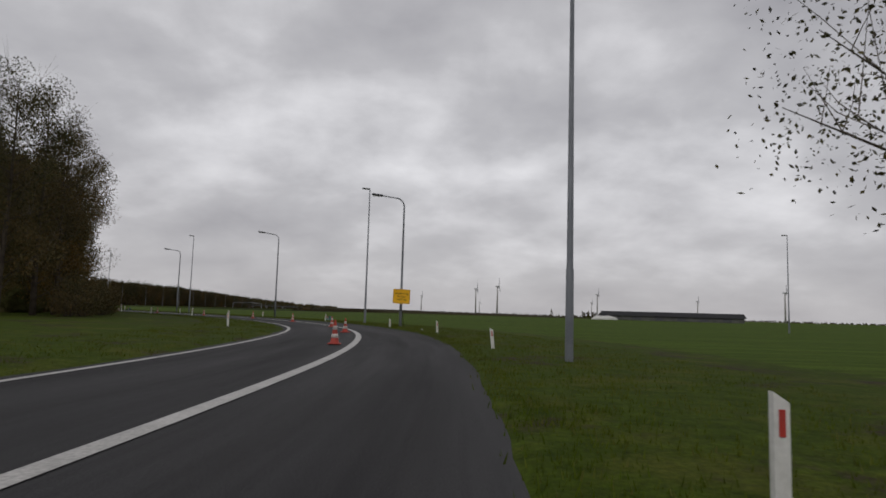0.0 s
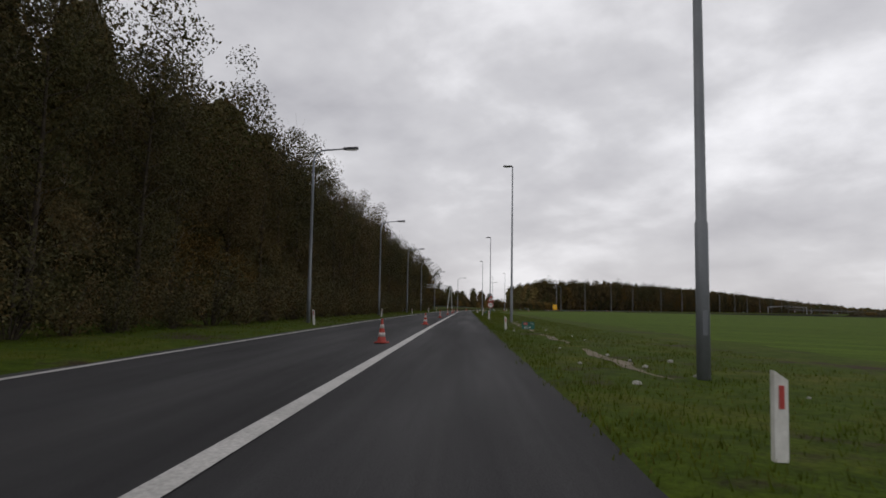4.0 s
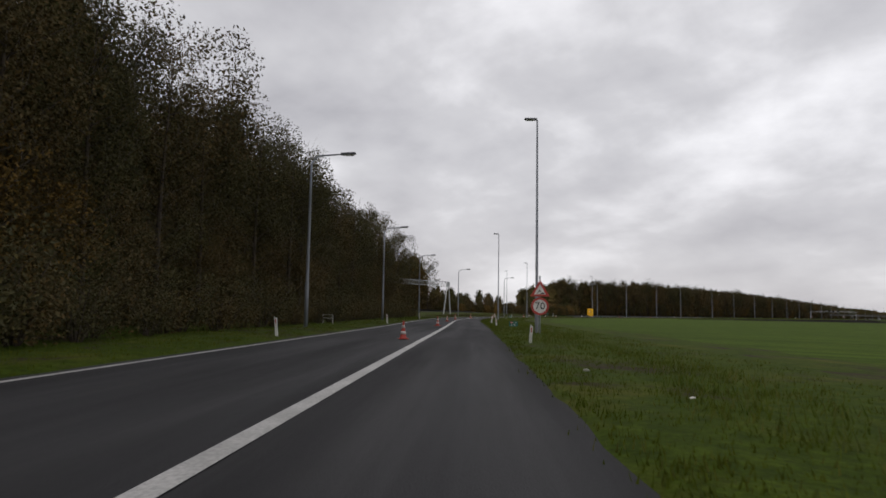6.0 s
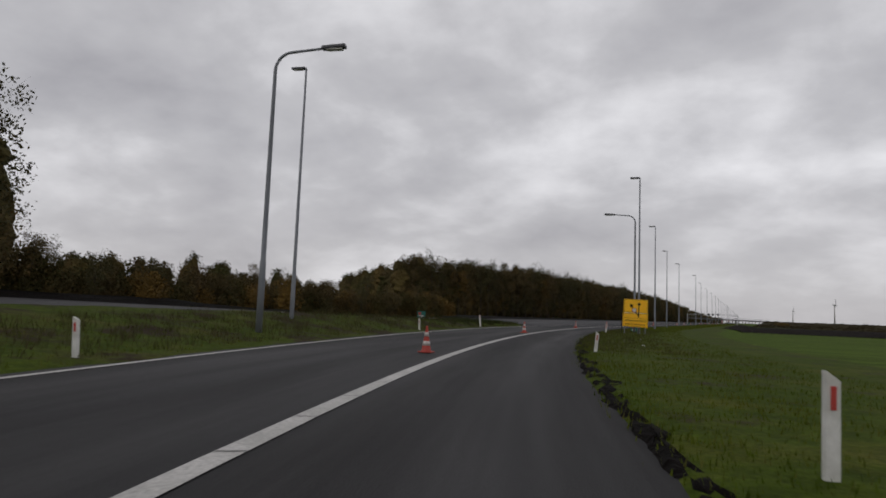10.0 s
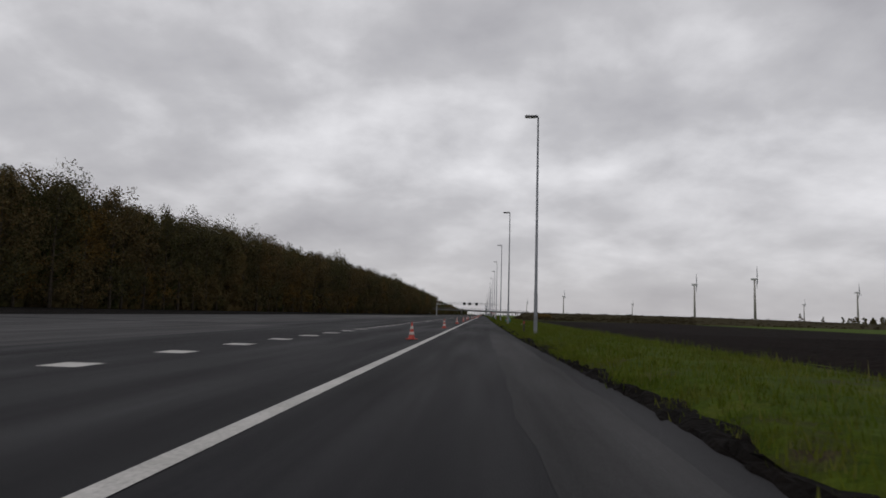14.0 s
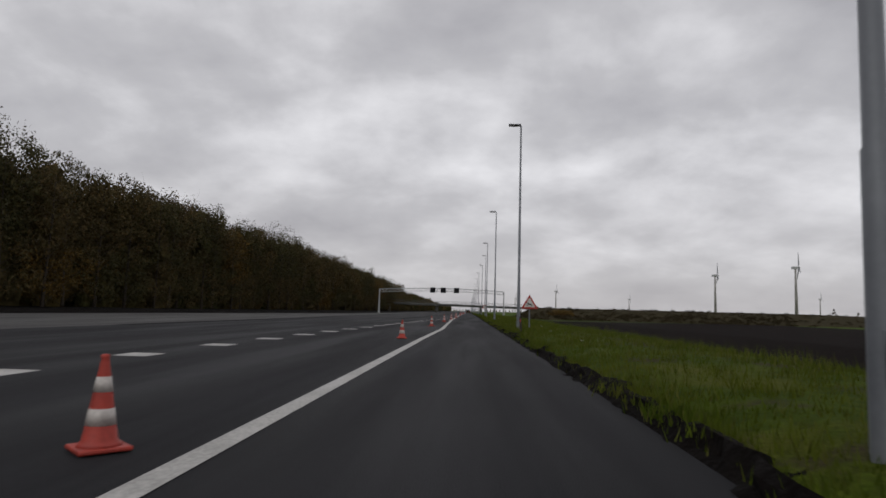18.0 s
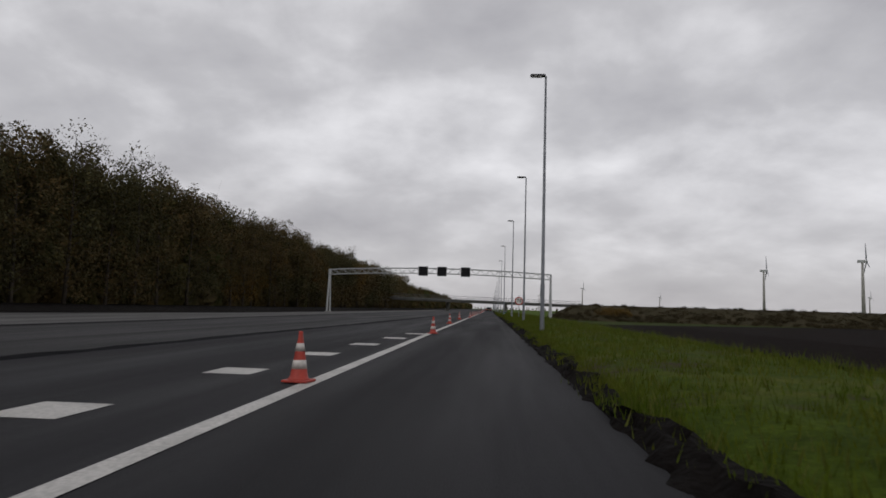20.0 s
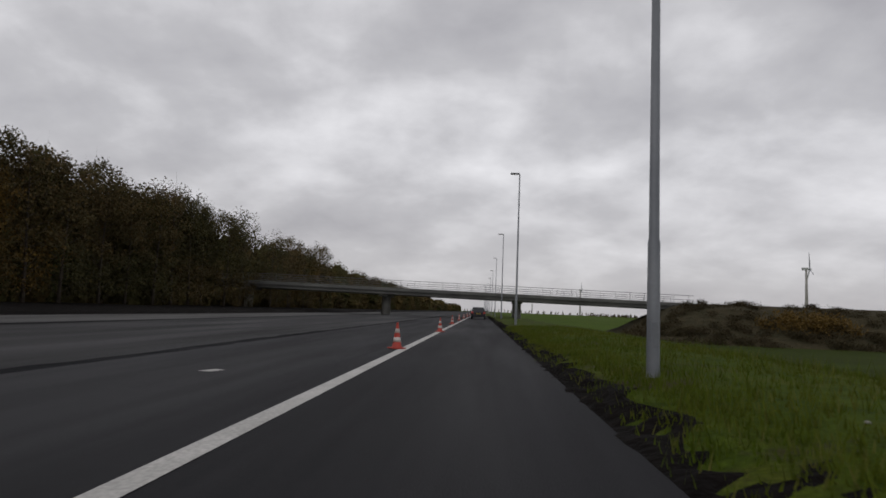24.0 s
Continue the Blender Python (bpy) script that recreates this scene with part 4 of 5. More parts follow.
# ------------------------------------------------------------------ distance signs
def distance_sign(number, s, off, z, label):
    t = thing("distance_sign", label, "road sign", "distance signs in the verge", m=spot(s, off, z))
    for x in (-0.12, 0.12):
        part("post", tube([(x, 0.03, -0.6), (x, 0.03, 0.2)], [0.012, 0.012], 6), STEEL, t)
    part("panel", plate(rounded(0.58, 0.34, 0.03), 0, 0.02), SIGN_GREEN, t)
    part("road_badge", plate(rounded(0.18, 0.10, 0.02), -0.005, 0.004), RED, t, "red road badge", at=pose(-0.12, 0, 0.09))
    lettering("badge_number", "A6", 0.085, (-0.12, -0.008, 0.09), WHITE, t)
    lettering("number", number, 0.17, (-0.03, -0.004, -0.075), WHITE, t)
    lettering("side_mark", "Re", 0.10, (0.19, -0.004, 0.085), WHITE, t)


for number, s, off, z in (("61.3", 52.0, 4.55, 0.24), ("61.4", 117.6, 4.55, 0.2), ("61.5", 190.9, 4.55, 0.24), ("61.6", 263, 4.7, 0.3), ("61.7", 334.8, 5.2, 0.24), ("61.8", 419.6, 4.6, 0.55), ("61.9", 498.6, 4.7, 0.5), ("62.0", 566.2, 4.5, 0.38), ("62.3", 751.5, 4.6, 0.4)):
    distance_sign(number, s, off, z, "small green distance sign with white number " + number)


# ------------------------------------------------------------------ signal gantries
def gantry(m, width, z0, z1, boxes, label, camber=0.45, splay=0.55, size=1.2, lift=0.36, bay=0.75):
    t = thing("signal_gantry", label, "gantry", m=m)
    x0, x1 = -width / 2, width / 2
    d = 0.42
    arch = lambda x: camber * (1 - (2 * x / width) ** 2)
    for nm, y, z in (("top_chord", -d, z1), ("top_chord", d, z1), ("bottom_chord", -d, z0), ("bottom_chord", d, z0)):
        part(nm, tube([(x0 + width * k / 12, y, z + arch(x0 + width * k / 12)) for k in range(13)], [0.044] * 13, 8), WHITE_STEEL, t)
    n = int(width / bay)
    step = width / n
    slope = mesh_of("brace", *tube([(0, 0, 0), (step / 2, 0, z1 - z0)], [0.024, 0.024], 5), WHITE_STEEL)
    bar = mesh_of("cross_bar", *tube([(0, -d, 0), (0, d, 0)], [0.02, 0.02], 5), WHITE_STEEL)
    for i in range(n):
        for y in (-d, d):
            part("brace", slope, None, t, at=pose(x0 + step * i, y, z0 + arch(x0 + step * i)))
            part("brace", slope, None, t, at=pose(x0 + step * (i + 1), y, z0 + arch(x0 + step * (i + 1)), 0, 0, 180))
        part("cross_bar", bar, None, t, at=pose(x0 + step * i, 0, z0 + arch(x0 + step * i)))
        part("cross_bar", bar, None, t, at=pose(x0 + step * (i + 0.5), 0, z1 + arch(x0 + step * (i + 0.5))))
    part("cable_tray", tube([(x0 + width * k / 12, 0.1, z1 + 0.06 + arch(x0 + width * k / 12)) for k in range(13)], [0.035] * 13, 6), STEEL, t)
    for x in (x0, x1):
        part("knee", box(0.2, 0.95, z1 - z0 + 0.16, (x, 0, (z0 + z1) / 2), 0.10), WHITE_STEEL, t)
        for y in (-1, 1):
            leg = part("leg", tube([(x, y * 0.25, z0 + 0.1), (x - (0.1 if x > 0 else -0.1) * y * 0.6, y * splay, 0.10)], [0.10, 0.115], 12), WHITE_STEEL, t)
            part("foot", box(0.45, 0.48, 0.34, (x - (0.1 if x > 0 else -0.1) * y * 0.6, y * splay, -0.02), 0.04), CONCRETE, t)
    for bx in boxes:
        b = part("signal_box", box(size, 0.34, size, (bx, -d - 0.26, (z0 + z1) / 2 + lift), 0.03), BLACK, t, "black matrix signal box")
        part("rim", shifted(frame_line(size + 0.04, size + 0.04, 0.05, 0.04, -0.02, 0.05), bx, -d - 0.44, (z0 + z1) / 2 + lift), WHITE_STEEL, b, "grey rim")
    return t


gantry(spot(722.0, -4.55), 28.9, 4.95, 5.6, [-2.0, 0.45, 3.5], "pale steel truss gantry with three black signal boxes", bay=1.18)
gantry(pose(-17.8, -124.4, 0.62, 0, 1.8, 0), 39.6, 6.1, 7.0, [-4.6, -0.9, 2.8], "pale steel lattice gantry over the motorway beside the wood", 0.45, 1.2, 1.6, 0.46)


# ------------------------------------------------------------------ viaduct and embankment
t = thing("viaduct", "concrete road viaduct on round piers with steel railing", "bridge", m=spot(856, 0) @ pose(0, 0, 0, 0, 0.9, 0))
L0, L1 = -62.0, 31.0
part("deck", box(L1 - L0, 8.5, 0.85, ((L0 + L1) / 2, 0, 3.17), 0.06), CONCRETE_DARK, t)
part("edge_beam", box(L1 - L0, 0.35, 0.5, ((L0 + L1) / 2, -4.35, 3.46), 0.04), CONCRETE_DARK, t, "stained concrete edge beam")
part("edge_beam", box(L1 - L0, 0.35, 0.5, ((L0 + L1) / 2, 4.35, 3.46), 0.04), CONCRETE_DARK, t, "stained concrete edge beam")
for y in (-4.3, 4.3):
    rail = part("railing", joined(*[tube([(L0, y, z), (L1, y, z)], [0.035, 0.035], 6) for z in (4.15, 4.75)]), STEEL_DARK, t)
    for i in range(47):
        x = L0 + 0.3 + i * 2.0
        part("rail_post", box(0.035, 0.035, 1.1, (x, y, 4.2), 0.0), STEEL_DARK, rail)
for x in (-33.0, -12.2, 7.0):
    part("pier", tube([(x, 0, -0.5), (x, 0, 2.85)], [0.65, 0.65], 16), CONCRETE, t, smooth=True)
    part("pier_cap", box(1.3, 6.8, 0.45, (x, 0, 2.66), 0.08), CONCRETE, t)

ev, ef = [], []
ex = np.concatenate([np.arange(20, 60, 2.0), np.arange(60, 420, 9.0)])
profile = [(-21, -2.0), (-15, 0.0), (-9, 2.2), (-5.2, 3.1), (0, 3.2), (5.2, 3.1), (12, 0.8), (20, -2.0)]
rg0 = np.random.RandomState(3)
for x in ex:
    k = np.clip((x - 19.0) / 10.0, 0.0, 1.0) * np.clip(1.0 - (x - 140) / 420, 0.35, 1.0)
    for dy, z in profile:
        ev.append((x - 2.0, 453 + dy + rg0.normal() * 0.3, -2.0 + (z + 2.0) * k + (rg0.normal() * 0.12 if 0.5 < z < 3.05 else 0)))
n = len(profile)
for i in range(len(ex) - 1):
    for k in range(n - 1):
        a = i * n + k
        ef.append((a, a + n, a + n + 1, a + 1))
tagged(new("embankment", mesh_of("embankment", ev, ef, BRUSH_GROUND)), label="overgrown earth embankment of the viaduct", category="embankment", kind="structure")


# ------------------------------------------------------------------ wind turbines
def turbine(hub):
    t = thing("wind_turbine", "pale grey three-bladed wind turbine on a tapered tower", "wind turbine", "turbines on the horizon")
    part("tower", tube([(0, 0, -0.5), (0, 0, hub * 0.5), (0, 0, hub)], [1.7, 1.35, 0.85], 16), CONCRETE, t, smooth=True)
    part("nacelle", box(2.4, 6.0, 2.6, (0, 0.8, hub + 0.8), 0.5), WHITE_STEEL, t)
    part("hub", lathe([(0.3, 0), (1.1, 0.5), (1.1, 1.6), (0.2, 2.2)], 14), WHITE_STEEL, t, at=pose(0, -2.2, hub + 0.8, 90))
    for k in range(3):
        blade = plate([(-0.35, 0.8), (-0.75, 4.0), (-0.5, 9.0), (-0.12, 16.5), (0.12, 16.5), (0.35, 9.0), (0.45, 4.0), (0.35, 0.8)], -0.15, 0.3)
        part("blade", blade, STEEL, t, at=pose(0, -2.9, hub + 0.8) @ pose(0, 0, 0, 0, 8 + 120 * k, 0) @ pose(0, 0, 0, 0, 0, 60))
    return t


tb = turbine(52.0)
tb.matrix_basis = pose(328, 839, 0, 0, 0, 70)
for x, y, z, k in ((305, 992, 0, 1.0), (600, 1114, 0, 1.0), (214, 1790, 0, 1.05), (700, 1500, 0, 0.8), (420, 1900, 0, 0.8), (900, 1250, 0, 0.9), (150, 2300, 0, 0.9), (760, 640, 0, 0.9), (980, 700, 0, 0.9)):
    copy_thing(tb, pose(x, y, z, 0, 0, 70 + (x * 7) % 30) @ Matrix.Diagonal((k, k, k, 1)))


# ------------------------------------------------------------------ barn
t = thing("barn", "long low dark barn with a pitched roof", "barn", m=pose(296, -20, 0, 0, 0, -20))
part("wall", box(70, 16, 2.4, (0, 0, 1.1), 0.05), CONCRETE_DARK, t)
part("roof", ([(-36, -9, 2.2), (36, -9, 2.2), (36, 0, 4.6), (-36, 0, 4.6), (-36, 9, 2.2), (36, 9, 2.2)], [(0, 1, 2, 3), (3, 2, 5, 4), (0, 3, 4), (1, 5, 2), (0, 4, 5, 1)]), BLACK, t, "dark pitched roof")
for i in range(6):
    part("door", box(4.2, 0.1, 1.9, (-28 + 11 * i, -8.04, 1.0), 0.03), STEEL_DARK, t)
t = thing("silage_heap", "white plastic-wrapped heap beside the barn", "heap", m=pose(262, -16, 0))
hv, hf = lathe([(4.6, -0.2), (4.4, 0.7), (3.4, 1.5), (1.6, 1.9), (0.2, 2.0)], 18)
part("wrapping", ([(v[0] * 1.6 + 0.3 * math.sin(v[1] * 3), v[1], v[2] + 0.2 * math.sin(v[0] * 2)) for v in hv], hf), WHITE, t)
part("tyre_row", joined(*[shifted(lathe([(0.35, 0), (0.4, 0.1), (0.35, 0.2)], 10), -3 + 1.2 * i, -1.5, 1.6) for i in range(6)]), TYRE, t)


# ------------------------------------------------------------------ vehicles
def car(name, label, m, paint, L=4.5, Wd=1.78, Hh=1.46, estate=True):
    """A car that faces +y: body, glasshouse, lights, plate, wheels."""
    t = thing(name, label, "car", m=m)
    h = L / 2
    side = [(-h, 0.42), (-h + 0.05, 0.30), (h - 0.1, 0.28), (h, 0.45), (h - 0.05, 0.68), (h - 0.9, 0.86), (h - 1.35, 0.92), (-h + 0.12, 0.98), (-h, 0.78)]
    bm = bmesh.new()
    rows = []
    for x, k in ((-Wd / 2, 0.96), (-Wd / 2 + 0.06, 1.0), (Wd / 2 - 0.06, 1.0), (Wd / 2, 0.96)):
        rows.append([bm.verts.new((x, y * (0.985 if k < 1 else 1), 0.62 + (z - 0.62) * k)) for y, z in side])
    for a, b in zip(rows, rows[1:]):
        for i in range(len(side)):
            bm.faces.new((a[i], a[(i + 1) % len(side)], b[(i + 1) % len(side)], b[i]))
    bm.faces.new(rows[0][::-1]); bm.faces.new(rows[-1])
    bmesh.ops.recalc_face_normals(bm, faces=bm.faces[:])
    part("body", bm, paint, t)
    back = -h + (0.16 if estate else 0.5)
    glass = [(h - 1.35, 0.92), (h - 2.05, Hh - 0.05), (back + 0.35, Hh - 0.02), (back, 0.97)]
    bm = bmesh.new()
    lo = [[bm.verts.new((sx * (Wd / 2 - (0.06 if z < 1 else 0.22)), y, z)) for y, z in glass] for sx in (-1, 1)]
    bm.faces.new(lo[0]); bm.faces.new(lo[1][::-1])
    for i in range(4):
        j = (i + 1) % 4
        bm.faces.new((lo[0][i], lo[0][j], lo[1][j], lo[1][i]))
    bmesh.ops.recalc_face_normals(bm, faces=bm.faces[:])
    part("glasshouse", bm, GLASS, t)
    part("roof", box(Wd - 0.40, L * 0.40, 0.06, (0, (h - 2.05 + back + 0.35) / 2, Hh - 0.01), 0.025), paint, t)
    for sx in (-1, 1):
        part("roof_bar", tube([(sx * (Wd / 2 - 0.24), h - 2.2, Hh + 0.05), (sx * (Wd / 2 - 0.24), back + 0.5, Hh + 0.05)], [0.018, 0.018], 6), STEEL, t)
        part("tail_light", box(0.26, 0.10, 0.22, (sx * (Wd / 2 - 0.16), -h + 0.03, 0.83), 0.03), TAIL, t, "red tail light")
        part("mirror", box(0.18, 0.10, 0.13, (sx * (Wd / 2 + 0.07), h - 1.55, 0.98), 0.03), paint, t)
        for y in (h - 0.85, -h + 0.85):
            w = part("wheel", lathe([(0.20, -0.1), (0.30, -0.1), (0.315, -0.06), (0.315, 0.06), (0.30, 0.1), (0.20, 0.1)], 18), TYRE, t, at=pose(sx * (Wd / 2 - 0.10), y, 0.315, 0, 90, 0))
            part("rim", lathe([(0.03, -0.105), (0.20, -0.09), (0.20, 0.09), (0.03, 0.105)], 14), STEEL, w)
    part("number_plate", box(0.52, 0.02, 0.11, (0, -h - 0.012, 0.72), 0.004), PLATE, t, "yellow number plate")
    part("plate_marks", box(0.40, 0.008, 0.05, (0, -h - 0.024, 0.72)), BLACK, t)
    part("rear_bumper", box(Wd - 0.08, 0.12, 0.20, (0, -h - 0.0, 0.44), 0.04), paint, t)
    return t


car("estate_car", "black estate car with roof bars driving ahead in the lane", spot(842, 1.55, 0.01), CAR_BLACK)
car("hatchback_car", "dark grey hatchback waiting further along the lane", spot(905, 1.6, 0.01), CAR_GREY, 4.1, 1.72, 1.45)


def panel_van(m):
    """A dark panel van that faces +y, its side door slid open on pale shelves."""
    t = thing("van", "dark panel van with its side door open on the motorway", "van", m=m)
    side = [(-2.58, 0.40), (-2.5, 0.30), (2.5, 0.30), (2.62, 0.50), (2.55, 0.95), (1.80, 1.16), (1.08, 1.92), (0.80, 2.06), (-2.40, 2.10), (-2.55, 1.95)]
    part("body", plate(side, -0.93, 1.86), CAR_BLACK, t, at=pose(0, 0, 0, 0, 0, 90))
    part("windscreen", plate([(-0.78, 0), (0.78, 0), (0.68, 0.95), (-0.68, 0.95)], -0.01, 0.02), GLASS, t, at=pose(0, 1.74, 1.22, 44, 0, 180))
    part("rear_window", box(1.2, 0.02, 0.5, (0, -2.575, 1.55), 0.006), GLASS, t)
    opening = part("door_opening", box(0.02, 1.22, 1.42, (0.930, -0.10, 1.16), 0.004), BLACK, t, "dark opening of the load space")
    for y, z, w, h in ((-0.42, 1.45, 0.5, 0.34), (-0.40, 0.95, 0.45, 0.40), (0.15, 1.20, 0.42, 0.16), (0.16, 0.75, 0.40, 0.30)):
        part("shelf", box(0.03, w, h, (0.945, y, z), 0.01), WHITE, opening, "pale shelf with tools")
    part("sliding_door", box(0.06, 1.25, 1.50, (0.985, -1.40, 1.16), 0.03), CAR_BLACK, t)
    part("side_window", plate([(0.75, 1.25), (1.62, 1.25), (1.02, 1.85), (0.75, 1.88)], -0.945, 0.02), GLASS, t, at=pose(0, 0, 0, 0, 0, 90))
    for sx in (-1, 1):
        part("tail_light", box(0.14, 0.06, 0.55, (sx * 0.84, -2.57, 1.15), 0.02), TAIL, t, "red tail light")
        part("mirror", box(0.20, 0.12, 0.26, (sx * 1.03, 1.35, 1.30), 0.04), BLACK, t)
        for y in (1.70, -1.65):
            w = part("wheel", lathe([(0.20, -0.1), (0.31, -0.1), (0.33, -0.06), (0.33, 0.06), (0.31, 0.1), (0.20, 0.1)], 18), TYRE, t, at=pose(sx * 0.86, y, 0.33, 0, 90, 0))
            part("rim", lathe([(0.03, -0.105), (0.20, -0.09), (0.20, 0.09), (0.03, 0.105)], 14), STEEL, w)
    part("rear_bumper", box(1.8, 0.14, 0.22, (0, -2.60, 0.45), 0.04), BLACK, t)
    return t


panel_van(pose(-23.6, -123.2, 0.98, 0, 0, 4))


# ------------------------------------------------------------------ grass tufts and stones
def blades(name, count, seed, place, size=(0.10, 0.26), mat=BLADE, label="tufts of rough green and straw-coloured grass"):
    rg = np.random.RandomState(seed)
    v, f = [], []
    tufts = count // 9
    for i in range(tufts):
        x, y, z = place(rg)
        k = 0.6 + rg.rand() * 0.9
        for q in range(9):
            a, b = rg.rand() * 6.283, rg.rand() * 6.283
            h = (size[0] + (size[1] - size[0]) * rg.rand()) * k
            bx, by = x + rg.normal() * 0.13, y + rg.normal() * 0.13
            w = 0.006 + 0.006 * rg.rand()
            n = len(v)
            v += [(bx - w * math.cos(a), by - w * math.sin(a), z - 0.02), (bx + w * math.cos(a), by + w * math.sin(a), z - 0.02), (bx + math.cos(b) * h * 0.4, by + math.sin(b) * h * 0.4, z + h)]
            f.append((n, n + 1, n + 2))
    return tagged(new(name, mesh_of(name, v, f, mat)), label=label, category="grass", kind="stuff")


def right_verge(s0, s1, o1=5.5, gap=0.25, berm=False):
    def place(rg):
        s = s0 + (s1 - s0) * rg.rand()
        o = RIGHT_EDGE(s) + gap + (rg.rand() ** 1.7) * o1 + (0.8 * BERM(s) if berm else 0.0)
        x, y, _ = at_road(s, o)
        return x, y, verge_z(s, o)
    return place


def left_verge(rg):
    s = -10 + (350 if rg.rand() < 0.5 else 258) * rg.rand()
    o = LEFT_EDGE(s) - 0.15 - rg.rand() * 4.0
    x, y, _ = at_road(s, o)
    return x, y, gore_z(s, o)


blades("grass_tufts", 210000, 41, right_verge(-15, 345, 5.5, 0.14), (0.02, 0.075))
blades("grass_tufts", 300000, 42, right_verge(340, 800, 4.6, 0.0, True), (0.04, 0.14))


def torn_edge(rg):
    while True:
        s = 436 + 360 * rg.rand()
        if math.sin(s * 0.47) + math.sin(s * 1.13 + 2.0) + 0.6 * math.sin(s * 2.9) > 0.2:
            break
    o = RIGHT_EDGE(s) + BERM(s) * (0.45 + 0.7 * rg.rand())
    x, y, _ = at_road(s, o)
    return x, y, 0.10


blades("grass_tufts", 46000, 48, torn_edge, (0.04, 0.12), label="long grass hanging over the torn earth edge")
blades("grass_tufts", 80000, 43, left_verge, (0.02, 0.075))
blades("grass_tufts", 7000, 47, right_verge(757, 790, 1.1, 0.3), (0.03, 0.10), label="torn straw-coloured tussocks on the dark earth edge")


def tall_weeds(rg):
    s = 440 + 340 * rg.rand()
    o = 7.6 + rg.normal() * 0.6 + 0.4 * math.sin(s * 0.13)
    x, y, _ = at_road(s, o)
    return x, y, verge_z(s, o)


blades("weeds", 26000, 44, tall_weeds, (0.10, 0.26), WEED, "tall yellow-green weeds along the field edge")


def gore_weeds(rg):
    s = 258 + 82 * rg.rand()
    o = LEFT_EDGE(s) - 0.5 - 5.0 * rg.rand()
    o = max(o, gore_end(s))
    x, y, _ = at_road(s, o)
    return x, y, gore_z(s, o)


def gore_clumps(rg):
    s = 331 + rg.normal() * 4.5
    s = min(s, 340.5)
    o = max(LEFT_EDGE(s) - 0.9 - 4.5 * rg.rand() - 0.5 * math.sin(s * 2.1), gore_end(s))
    x, y, _ = at_road(s, o)
    return x, y, gore_z(s, o)




def slip_weeds(rg):
    s = 150 + 115 * rg.rand()
    o = 4.6 + 1.6 * rg.rand() + 0.5 * math.sin(s * 0.4)
    x, y, _ = at_road(s, o)
    return x, y, verge_z(s, o)


blades("weeds", 12000, 50, slip_weeds, (0.06, 0.18), WEED, "yellow-green weeds in the slip road's verge")
blades("weeds", 26000, 45, gore_weeds, (0.06, 0.26), DRY_WEED, "brown dry weeds on the gore between the roads")
blades("weeds", 9000, 49, gore_clumps, (0.12, 0.34), WEED_DARK, "dark green weeds at the tip of the gore")
blades("weeds", 16000, 46, right_verge(300, 345, 3.5, 0.25), (0.03, 0.11), DRY_WEED, "short brown weeds beside the yellow sign")

# green panel on the far side, and barrier boards lying on the gore
t = thing("information_panel", "green panel with red and white marks on low posts", "road sign", m=spot(354.4, -21.6, 0.08, 4))
for x in (-0.38, 0.38):
    part("post", tube([(x, 0.04, -0.5), (x, 0.04, 0.75)], [0.025, 0.025], 8), STEEL, t)
part("panel", plate(rounded(1.05, 0.86, 0.04), 0, 0.025), SIGN_GREEN, t, at=pose(0, 0, 0.5))
part("mark", box(0.34, 0.008, 0.28, (-0.22, -0.005, 0.66), 0.004), RED, t, "red square mark")
for k in range(3):
    part("mark", box(0.7 - 0.1 * k, 0.008, 0.06, (-0.05, -0.005, 0.42 - 0.12 * k), 0.003), BAND, t, "white bar")
for s, o, a, tilt, half, stripes in ((333.2, -10.8, 4, 14, 0.75, 4), (334.4, -10.0, -6, 20, 0.42, 0)):
    t = thing("barrier_board", "red and white striped barrier board lying on the gore" if stripes else "dirty white barrier board lying on the gore", "barrier", "barrier boards on the gore", m=spot(s, o, gore_z(s, o) + 0.17, a) @ pose(0, 0, 0, -tilt, 0, 0))
    part("board", box(2 * half, 0.03, 0.22, (0, 0, 0), 0.008), BAND, t)
    for k in range(stripes):
        part("stripe", plate([(-0.66 + 0.375 * k, -0.108), (-0.48 + 0.375 * k, -0.108), (-0.40 + 0.375 * k, 0.108), (-0.58 + 0.375 * k, 0.108)], -0.018, 0.004), RED, t, "faded red stripe")
    for x in (-0.7 * half, 0.7 * half):
        part("foot", box(0.10, 0.45, 0.07, (x, 0, -0.14), 0.015), BLACK, t, "black rubber foot")

# pale litter and stones in the verge
st = mesh_of("stone", *lathe([(0.02, -0.03), (0.06, 0.0), (0.045, 0.035), (0.01, 0.045)], 7), CONCRETE)
rg = random.Random(77)
for i in range(46):
    s = rg.uniform(95, 140) if i < 22 else rg.uniform(10, 790)
    ob = tagged(new("stone", st), label="pale stone lying in the verge", category="stone", group="stones in the verge")
    k = rg.uniform(0.4, 1.0)
    o = RIGHT_EDGE(s) + rg.uniform(0.7, 3.0)
    ob.matrix_basis = spot(s, o, verge_z(s, o) + 0.01, rg.uniform(0, 360)) @ Matrix.Diagonal((k * 1.4, k, k, 1))

